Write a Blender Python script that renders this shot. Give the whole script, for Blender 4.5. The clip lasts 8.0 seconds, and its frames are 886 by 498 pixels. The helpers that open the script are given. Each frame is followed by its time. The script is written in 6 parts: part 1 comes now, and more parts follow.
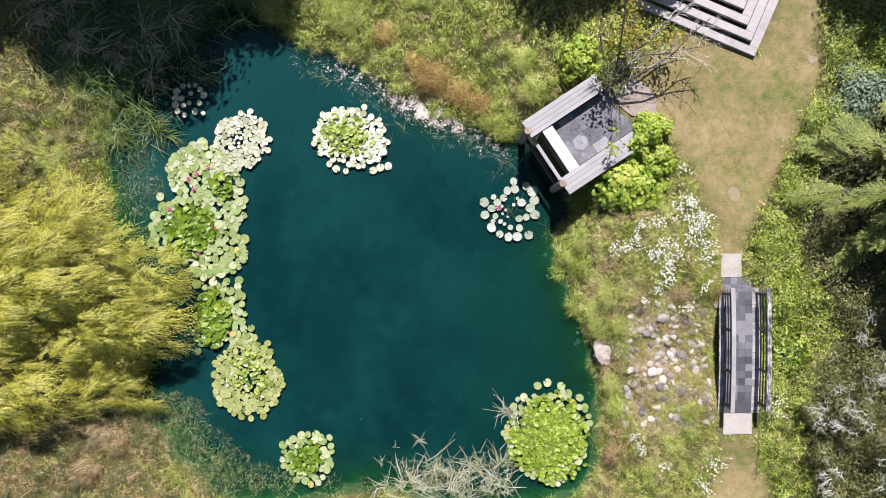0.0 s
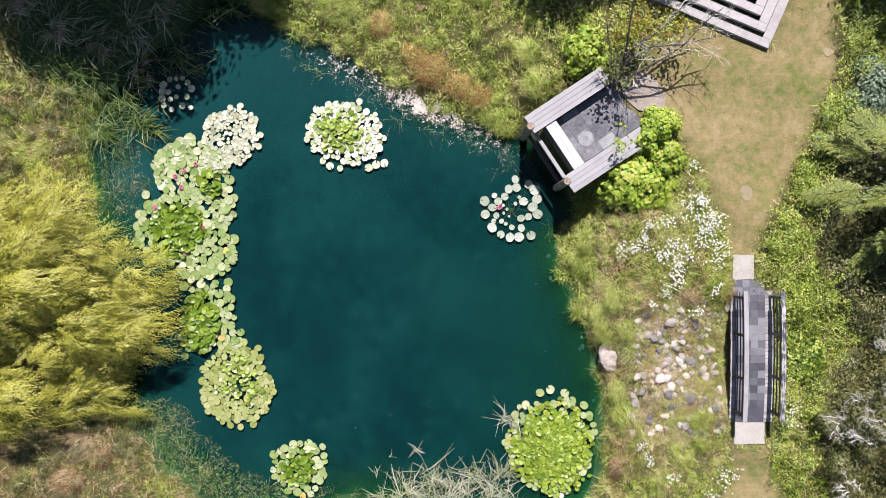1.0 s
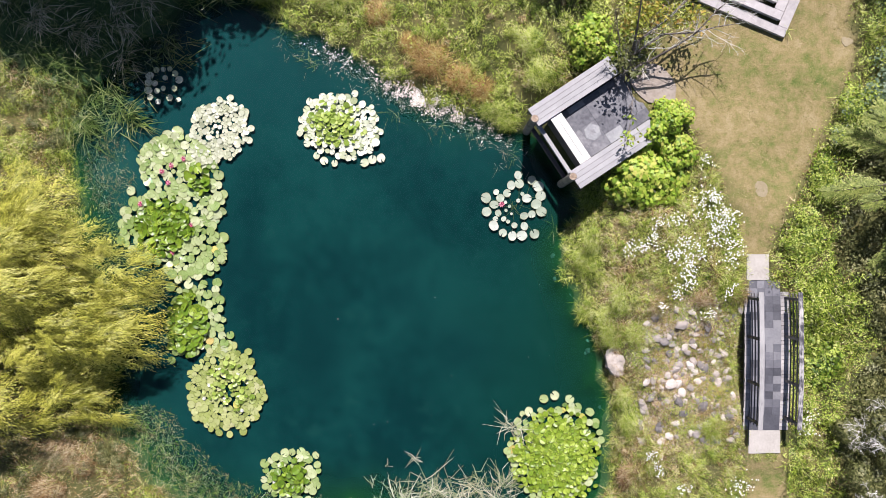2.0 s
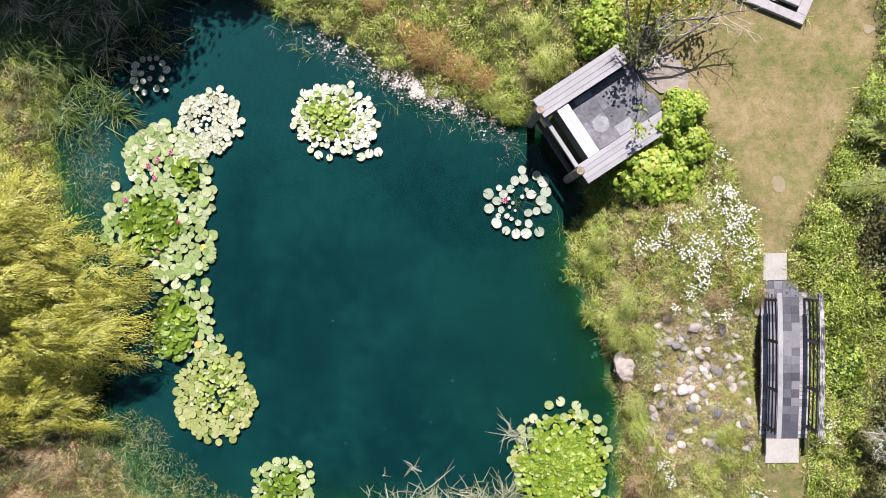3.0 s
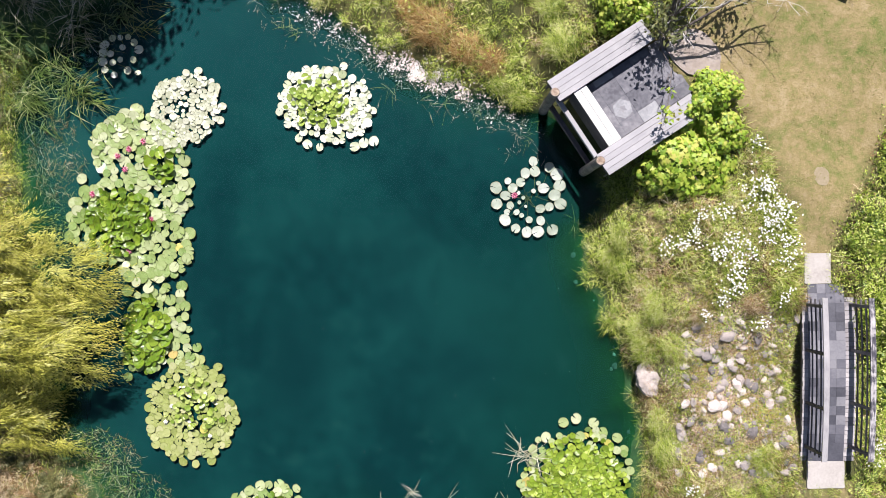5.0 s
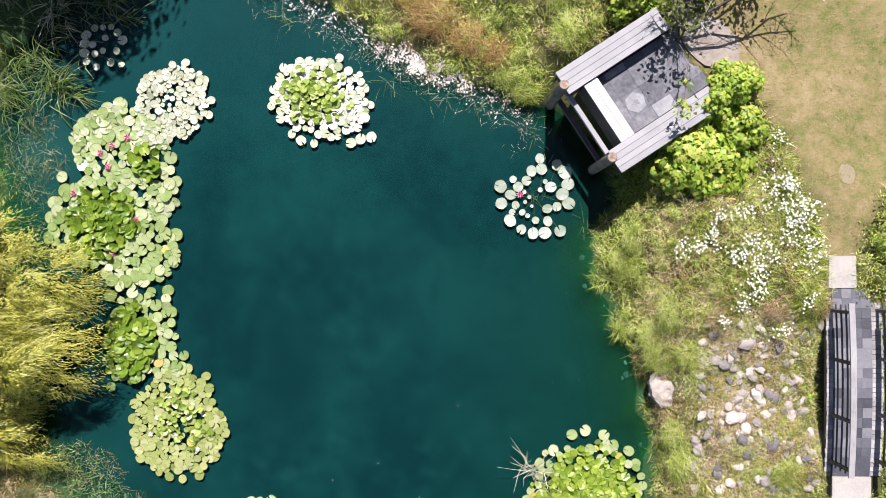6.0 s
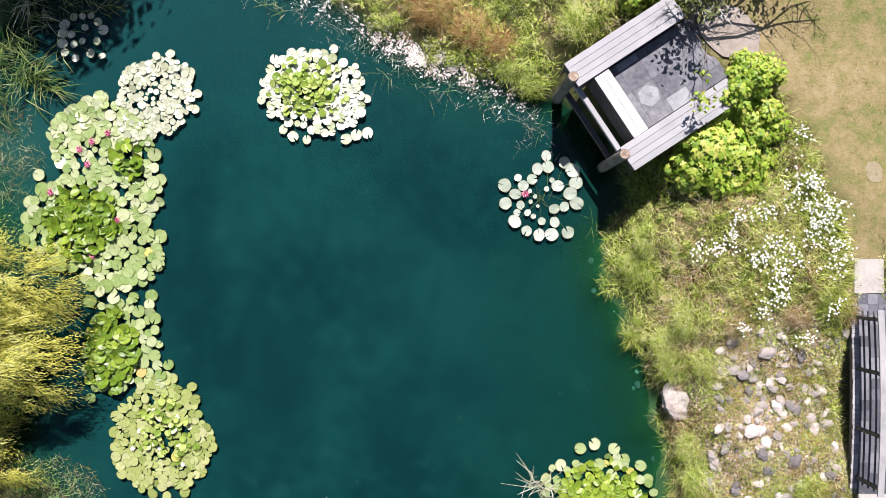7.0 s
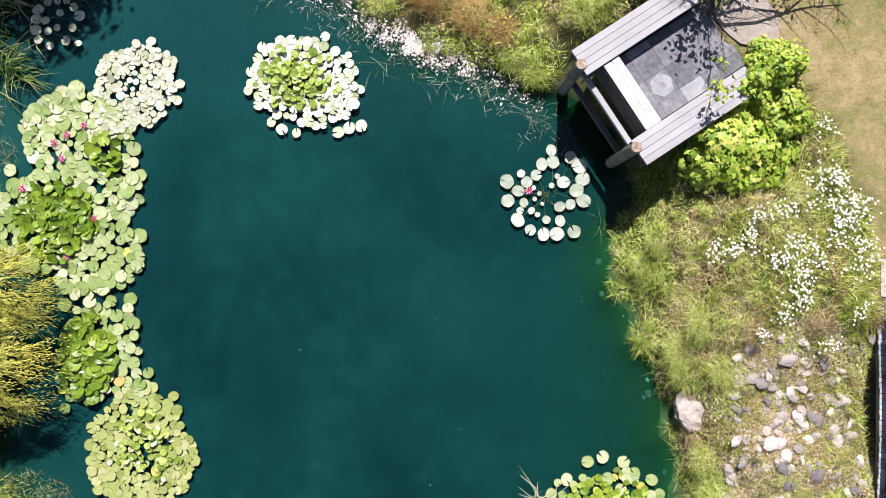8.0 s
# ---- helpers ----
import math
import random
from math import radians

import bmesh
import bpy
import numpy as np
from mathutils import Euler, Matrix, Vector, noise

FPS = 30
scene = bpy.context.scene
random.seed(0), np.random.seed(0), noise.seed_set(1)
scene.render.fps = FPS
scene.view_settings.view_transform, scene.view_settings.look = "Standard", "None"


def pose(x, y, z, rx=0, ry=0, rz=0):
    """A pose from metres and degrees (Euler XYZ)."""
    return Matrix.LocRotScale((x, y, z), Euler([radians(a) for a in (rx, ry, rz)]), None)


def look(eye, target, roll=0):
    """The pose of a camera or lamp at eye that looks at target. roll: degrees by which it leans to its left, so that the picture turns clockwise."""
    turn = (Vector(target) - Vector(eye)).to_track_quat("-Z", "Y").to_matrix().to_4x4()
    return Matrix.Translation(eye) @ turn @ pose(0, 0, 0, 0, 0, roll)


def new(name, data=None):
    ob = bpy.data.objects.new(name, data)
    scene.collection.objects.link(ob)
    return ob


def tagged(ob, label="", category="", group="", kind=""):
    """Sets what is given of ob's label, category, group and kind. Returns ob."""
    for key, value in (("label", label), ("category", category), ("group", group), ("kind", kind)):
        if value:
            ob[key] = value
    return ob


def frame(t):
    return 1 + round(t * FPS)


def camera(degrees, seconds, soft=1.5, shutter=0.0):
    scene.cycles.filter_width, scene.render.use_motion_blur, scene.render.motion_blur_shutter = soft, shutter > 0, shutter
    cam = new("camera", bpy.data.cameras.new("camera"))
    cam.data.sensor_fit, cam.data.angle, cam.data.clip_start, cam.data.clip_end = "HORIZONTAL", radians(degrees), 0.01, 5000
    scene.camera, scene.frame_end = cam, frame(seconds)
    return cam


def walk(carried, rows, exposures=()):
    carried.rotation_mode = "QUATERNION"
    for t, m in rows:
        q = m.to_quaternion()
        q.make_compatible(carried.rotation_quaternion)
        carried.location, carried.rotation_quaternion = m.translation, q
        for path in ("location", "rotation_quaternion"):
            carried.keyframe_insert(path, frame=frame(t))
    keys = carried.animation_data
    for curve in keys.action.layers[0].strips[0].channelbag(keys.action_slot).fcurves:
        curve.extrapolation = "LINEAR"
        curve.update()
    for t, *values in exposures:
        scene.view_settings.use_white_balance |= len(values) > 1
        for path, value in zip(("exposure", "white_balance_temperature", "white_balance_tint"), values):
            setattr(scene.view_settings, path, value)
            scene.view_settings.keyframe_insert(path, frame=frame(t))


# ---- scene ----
cam = camera(61.9, 8.0, 0.84)
PATH = [
    (0.0, 0.338, -0.104, 26.928, 0.213, 0.614, 0.063),
    (0.5, 0.316, -0.074, 26.357, 0.209, 0.513, 0.098),
    (1.0, 0.299, -0.095, 25.778, 0.269, 0.435, 0.133),
    (1.5, 0.284, -0.149, 25.195, 0.371, 0.375, 0.167),
    (2.0, 0.267, -0.220, 24.609, 0.495, 0.328, 0.199),
    (2.5, 0.248, -0.294, 24.021, 0.625, 0.288, 0.226),
    (3.0, 0.223, -0.362, 23.434, 0.750, 0.252, 0.249),
    (3.5, 0.192, -0.415, 22.847, 0.861, 0.214, 0.266),
    (4.0, 0.156, -0.449, 22.263, 0.951, 0.171, 0.278),
    (4.5, 0.114, -0.461, 21.681, 1.020, 0.121, 0.285),
    (5.0, 0.068, -0.453, 21.103, 1.068, 0.059, 0.286),
    (5.5, 0.019, -0.429, 20.527, 1.101, -0.016, 0.284),
    (6.0, -0.031, -0.393, 19.955, 1.126, -0.106, 0.280),
    (6.5, -0.079, -0.356, 19.384, 1.154, -0.214, 0.275),
    (7.0, -0.122, -0.330, 18.816, 1.202, -0.340, 0.272),
    (7.5, -0.155, -0.329, 18.248, 1.286, -0.485, 0.273),
    (8.0, -0.173, -0.370, 17.680, 1.430, -0.650, 0.282),
]
KELVIN, TINT = 6500, 18
walk(cam, [(t, pose(*p)) for t, *p in PATH], [(0.0, 0.48, KELVIN, TINT), (8.0, 0.66, KELVIN, TINT)])

# ---- world and sun ----
SUN_UP, SUN_AZ = radians(54), radians(0)     # elevation; turned from +y towards +x
world = bpy.data.worlds.new("sky")
scene.world = world
world.use_nodes = True
sky = world.node_tree.nodes.new("ShaderNodeTexSky")
sky.sky_type, sky.sun_disc = "NISHITA", False
sky.sun_elevation, sky.sun_rotation = SUN_UP, SUN_AZ
back = world.node_tree.nodes["Background"]
back.inputs["Strength"].default_value = 0.05
world.node_tree.links.new(sky.outputs[0], back.inputs["Color"])
sun = new("sun", bpy.data.lights.new("sun", "SUN"))
sun.data.energy, sun.data.angle, sun.data.color = 5.0, radians(0.53), (1.0, 0.965, 0.92)
toward_sun = Vector((math.sin(SUN_AZ) * math.cos(SUN_UP), math.cos(SUN_AZ) * math.cos(SUN_UP), math.sin(SUN_UP)))
sun.matrix_world = look(toward_sun * 60, (0, 0, 0))

rng = np.random.default_rng(7)


# ---- materials ----
def nodes_of(name):
    m = bpy.data.materials.new(name)
    m.use_nodes = True
    nt = m.node_tree
    return m, nt, nt.nodes["Principled BSDF"], nt.nodes["Material Output"]


def add(nt, kind, **values):
    n = nt.nodes.new(kind)
    for key, value in values.items():
        n.inputs[key.replace("_", " ")].default_value = value
    return n


def math_node(nt, op, a, b):
    n = nt.nodes.new("ShaderNodeMath")
    n.operation = op
    for i, v in enumerate((a, b)):
        if isinstance(v, (int, float)):
            n.inputs[i].default_value = v
        else:
            nt.links.new(v, n.inputs[i])
    return n.outputs[0]


def noise_of(nt, coord, scale, detail=4.0, rough=0.6, stretch=None):
    if stretch:
        mp = nt.nodes.new("ShaderNodeMapping")
        mp.inputs["Scale"].default_value = stretch
        nt.links.new(coord, mp.inputs["Vector"])
        coord = mp.outputs[0]
    n = add(nt, "ShaderNodeTexNoise", Scale=scale, Detail=detail, Roughness=rough)
    nt.links.new(coord, n.inputs["Vector"])
    return n.outputs["Fac"]


def ramp_of(nt, value, stops):
    r = nt.nodes.new("ShaderNodeValToRGB")
    els = r.color_ramp.elements
    while len(els) < len(stops):
        els.new(0.5)
    for e, (p, c) in zip(els, stops):
        e.position, e.color = p, (*c, 1)
    nt.links.new(value, r.inputs[0])
    return r.outputs[0]


def surface(name, stops, coarse=0.8, fine=12.0, rough=0.8, bump=0.0, bump_scale=40.0, island=0.0, ob_random=0.0,
            translucent=0.0, spec=0.5, stretch=None, local=False, gain=1.7):
    """Colour from two scales of noise, plus the chance of each leaf, blade or piece."""
    m, nt, bsdf, out = nodes_of(name)
    geo = nt.nodes.new("ShaderNodeNewGeometry")
    coord = geo.outputs["Position"]
    if local:
        coord = nt.nodes.new("ShaderNodeTexCoord").outputs["Object"]
    a = noise_of(nt, coord, coarse, 3.0)
    b = noise_of(nt, coord, fine, 5.0, 0.65, stretch)
    left = 1.0 - island - ob_random
    v = math_node(nt, "ADD", math_node(nt, "MULTIPLY", a, 0.5 * left), math_node(nt, "MULTIPLY", b, 0.5 * left))
    if island:
        v = math_node(nt, "ADD", v, math_node(nt, "MULTIPLY", geo.outputs["Random Per Island"], island))
    if ob_random:
        info = nt.nodes.new("ShaderNodeObjectInfo")
        v = math_node(nt, "ADD", v, math_node(nt, "MULTIPLY", info.outputs["Random"], ob_random))
    v = math_node(nt, "ADD", math_node(nt, "MULTIPLY", v, gain), 0.5 - gain / 2)
    col = ramp_of(nt, v, stops)
    nt.links.new(col, bsdf.inputs["Base Color"])
    bsdf.inputs["Roughness"].default_value = rough
    bsdf.inputs["Specular IOR Level"].default_value = spec
    if bump:
        bn = add(nt, "ShaderNodeBump", Strength=bump, Distance=0.02)
        nt.links.new(noise_of(nt, coord, bump_scale, 6.0, 0.7, stretch), bn.inputs["Height"])
        nt.links.new(bn.outputs[0], bsdf.inputs["Normal"])
    if translucent:
        tr = nt.nodes.new("ShaderNodeBsdfTranslucent")
        nt.links.new(col, tr.inputs["Color"])
        mx = add(nt, "ShaderNodeMixShader", Fac=translucent)
        nt.links.new(bsdf.outputs[0], mx.inputs[1])
        nt.links.new(tr.outputs[0], mx.inputs[2])
        nt.links.new(mx.outputs[0], out.inputs["Surface"])
    return m


def ground_material():
    """Soil and thatch, with dry lawn and stony ground where the plan has them."""
    m, nt, bsdf, out = nodes_of("ground")
    coord = nt.nodes.new("ShaderNodeNewGeometry").outputs["Position"]
    a, b = noise_of(nt, coord, 0.9, 4.0), noise_of(nt, coord, 14.0, 6.0, 0.7)
    fine = noise_of(nt, coord, 45.0, 4.0, 0.7)
    v = math_node(nt, "ADD", math_node(nt, "MULTIPLY", a, 0.45), math_node(nt, "MULTIPLY", b, 0.30))
    v = math_node(nt, "ADD", v, math_node(nt, "MULTIPLY", fine, 0.25))
    v = math_node(nt, "ADD", math_node(nt, "MULTIPLY", v, 1.35), -0.175)
    wild = ramp_of(nt, v, [(0.35, (0.035, 0.045, 0.012)), (0.5, (0.085, 0.09, 0.025)), (0.65, (0.2, 0.165, 0.065))])
    patch = noise_of(nt, coord, 0.5, 5.0, 0.62)
    worn = math_node(nt, "ADD", math_node(nt, "MULTIPLY", v, 0.9), math_node(nt, "ADD", math_node(nt, "ADD", math_node(nt, "MULTIPLY", patch, 0.45), math_node(nt, "MULTIPLY", noise_of(nt, coord, 3.2, 4.0, 0.7), 0.8)), -0.565))
    lawn = ramp_of(nt, worn, [(0.22, (0.09, 0.13, 0.026)), (0.36, (0.16, 0.175, 0.05)), (0.45, (0.215, 0.195, 0.075)), (0.53, (0.265, 0.21, 0.095)), (0.68, (0.33, 0.265, 0.145))])
    stony = ramp_of(nt, v, [(0.36, (0.15, 0.10, 0.06)), (0.46, (0.34, 0.24, 0.16)), (0.54, (0.48, 0.37, 0.29)), (0.64, (0.58, 0.49, 0.42))])
    mud = ramp_of(nt, v, [(0.35, (0.02, 0.05, 0.018)), (0.5, (0.045, 0.10, 0.035)), (0.65, (0.09, 0.15, 0.06))])
    col = wild
    for key, other in (("lawn", lawn), ("stony", stony), ("bed", mud)):
        at = nt.nodes.new("ShaderNodeAttribute")
        at.attribute_name = key
        mx = nt.nodes.new("ShaderNodeMixRGB")
        nt.links.new(at.outputs["Fac"], mx.inputs[0])
        nt.links.new(col, mx.inputs[1])
        nt.links.new(other, mx.inputs[2])
        col = mx.outputs[0]
    nt.links.new(col, bsdf.inputs["Base Color"])
    bsdf.inputs["Roughness"].default_value = 0.95
    bn = add(nt, "ShaderNodeBump", Strength=0.7, Distance=0.04)
    nt.links.new(b, bn.inputs["Height"])
    nt.links.new(bn.outputs[0], bsdf.inputs["Normal"])
    return m


def water_material():
    """The water's clear, glossy skin."""
    m, nt, bsdf, out = nodes_of("water_skin")
    coord = nt.nodes.new("ShaderNodeNewGeometry").outputs["Position"]
    bn = add(nt, "ShaderNodeBump", Strength=0.05, Distance=0.02)
    nt.links.new(noise_of(nt, coord, 4.0, 3.0), bn.inputs["Height"])
    clear = nt.nodes.new("ShaderNodeBsdfTransparent")
    clear.inputs["Color"].default_value = (0.80, 0.95, 0.90, 1)
    shine = nt.nodes.new("ShaderNodeBsdfGlossy")
    shine.inputs["Roughness"].default_value = 0.05
    nt.links.new(bn.outputs[0], shine.inputs["Normal"])
    fr = add(nt, "ShaderNodeFresnel", IOR=1.33)
    mx = nt.nodes.new("ShaderNodeMixShader")
    nt.links.new(fr.outputs[0], mx.inputs[0])
    nt.links.new(clear.outputs[0], mx.inputs[1])
    nt.links.new(shine.outputs[0], mx.inputs[2])
    nt.links.new(mx.outputs[0], out.inputs["Surface"])
    return m


def murk_material():
    """The cloudy teal body of the water, thinner where the pond is shallow."""
    m, nt, bsdf, out = nodes_of("water_body")
    coord = nt.nodes.new("ShaderNodeNewGeometry").outputs["Position"]
    a, b = noise_of(nt, coord, 0.22, 3.0), noise_of(nt, coord, 2.2, 4.0)
    v = math_node(nt, "ADD", math_node(nt, "MULTIPLY", a, 0.7), math_node(nt, "MULTIPLY", b, 0.3))
    deep = ramp_of(nt, v, [(0.40, (0.0022, 0.026, 0.0325)), (0.5, (0.0034, 0.037, 0.043)), (0.60, (0.005, 0.048, 0.0535))])
    green = ramp_of(nt, v, [(0.36, (0.008, 0.052, 0.028)), (0.64, (0.016, 0.09, 0.05))])
    at = nt.nodes.new("ShaderNodeAttribute")
    at.attribute_name = "murk"
    mc = nt.nodes.new("ShaderNodeMixRGB")
    nt.links.new(math_node(nt, "POWER", at.outputs["Fac"], 3.0), mc.inputs[0])
    nt.links.new(green, mc.inputs[1])
    nt.links.new(deep, mc.inputs[2])
    silt = nt.nodes.new("ShaderNodeAttribute")
    silt.attribute_name = "silt"
    ms = nt.nodes.new("ShaderNodeMixRGB")
    nt.links.new(silt.outputs["Fac"], ms.inputs[0])
    nt.links.new(mc.outputs[0], ms.inputs[1])
    ms.inputs[2].default_value = (0.010, 0.060, 0.071, 1)
    algae = nt.nodes.new("ShaderNodeAttribute")
    algae.attribute_name = "algae"
    mg = nt.nodes.new("ShaderNodeMixRGB")
    nt.links.new(math_node(nt, "MULTIPLY", algae.outputs["Fac"], 0.8), mg.inputs[0])
    nt.links.new(ms.outputs[0], mg.inputs[1])
    mg.inputs[2].default_value = (0.0038, 0.039, 0.0315, 1)
    cloud = ramp_of(nt, noise_of(nt, coord, 1.1, 5.0, 0.6), [(0.6, (0, 0, 0)), (0.8, (1, 1, 1))])
    mk = nt.nodes.new("ShaderNodeMixRGB")
    nt.links.new(math_node(nt, "MULTIPLY", cloud, 0.35), mk.inputs[0])
    nt.links.new(mg.outputs[0], mk.inputs[1])
    mk.inputs[2].default_value = (0.016, 0.068, 0.064, 1)
    pit = nt.nodes.new("ShaderNodeAttribute")
    pit.attribute_name = "pit"
    mp = nt.nodes.new("ShaderNodeMixRGB")
    nt.links.new(pit.outputs["Fac"], mp.inputs[0])
    nt.links.new(mk.outputs[0], mp.inputs[1])
    mp.inputs[2].default_value = (0.0022, 0.025, 0.0315, 1)
    bay = nt.nodes.new("ShaderNodeAttribute")
    bay.attribute_name = "bay"
    mb = nt.nodes.new("ShaderNodeMixRGB")
    nt.links.new(bay.outputs["Fac"], mb.inputs[0])
    nt.links.new(mp.outputs[0], mb.inputs[1])
    mb.inputs[2].default_value = (0.028, 0.10, 0.095, 1)
    nt.links.new(mb.outputs[0], bsdf.inputs["Base Color"])
    bsdf.inputs["Roughness"].default_value = 1.0
    bsdf.inputs["Specular IOR Level"].default_value = 0.0
    clear = nt.nodes.new("ShaderNodeBsdfTransparent")
    clear.inputs["Color"].default_value = (0.45, 0.80, 0.70, 1)
    mx = nt.nodes.new("ShaderNodeMixShader")
    nt.links.new(at.outputs["Fac"], mx.inputs[0])
    nt.links.new(clear.outputs[0], mx.inputs[1])
    nt.links.new(bsdf.outputs[0], mx.inputs[2])
    nt.links.new(mx.outputs[0], out.inputs["Surface"])
    return m


def pad_material(name, stops, rough=0.42, spec=0.6, veins=0.42):
    """A waxy lily pad with fine veins that run out from its middle."""
    m, nt, bsdf, out = nodes_of(name)
    tc = nt.nodes.new("ShaderNodeTexCoord")
    info = nt.nodes.new("ShaderNodeObjectInfo")
    nz = noise_of(nt, tc.outputs["Object"], 2.0, 4.0)
    v = math_node(nt, "ADD", math_node(nt, "MULTIPLY", info.outputs["Random"], 0.62), math_node(nt, "MULTIPLY", nz, 0.38))
    col = ramp_of(nt, v, stops)
    gr = nt.nodes.new("ShaderNodeTexGradient")
    gr.gradient_type = "RADIAL"
    nt.links.new(tc.outputs["Object"], gr.inputs[0])
    wave = math_node(nt, "ABSOLUTE", math_node(nt, "SINE", math_node(nt, "MULTIPLY", gr.outputs["Fac"], 44.0), 0), 0)
    vein = math_node(nt, "POWER", math_node(nt, "SUBTRACT", 1.0, wave), 6.0)
    mx = nt.nodes.new("ShaderNodeMixRGB")
    nt.links.new(math_node(nt, "MULTIPLY", vein, veins), mx.inputs[0])
    nt.links.new(col, mx.inputs[1])
    mx.inputs[2].default_value = (0.74, 0.77, 0.5, 1)
    dist = nt.nodes.new("ShaderNodeVectorMath")
    dist.operation = "LENGTH"
    nt.links.new(tc.outputs["Object"], dist.inputs[0])
    # dark rim colour paints the shadow line between overlapping pads
    edge = ramp_of(nt, math_node(nt, "ADD", dist.outputs["Value"], math_node(nt, "MULTIPLY", nz, 0.06)), [(0.93, (0, 0, 0)), (1.0, (1, 1, 1))])
    rim_shaded = nt.nodes.new("ShaderNodeMixRGB")
    nt.links.new(math_node(nt, "MULTIPLY", edge, 0.7), rim_shaded.inputs[0])
    nt.links.new(mx.outputs[0], rim_shaded.inputs[1])
    rim_shaded.inputs[2].default_value = (0.11, 0.12, 0.03, 1)
    nt.links.new(rim_shaded.outputs[0], bsdf.inputs["Base Color"])
    bsdf.inputs["Roughness"].default_value = rough
    bsdf.inputs["Specular IOR Level"].default_value = spec
    tr = nt.nodes.new("ShaderNodeBsdfTranslucent")
    nt.links.new(col, tr.inputs["Color"])
    mix = add(nt, "ShaderNodeMixShader", Fac=0.18)
    nt.links.new(bsdf.outputs[0], mix.inputs[1])
    nt.links.new(tr.outputs[0], mix.inputs[2])
    nt.links.new(mix.outputs[0], out.inputs["Surface"])
    return m


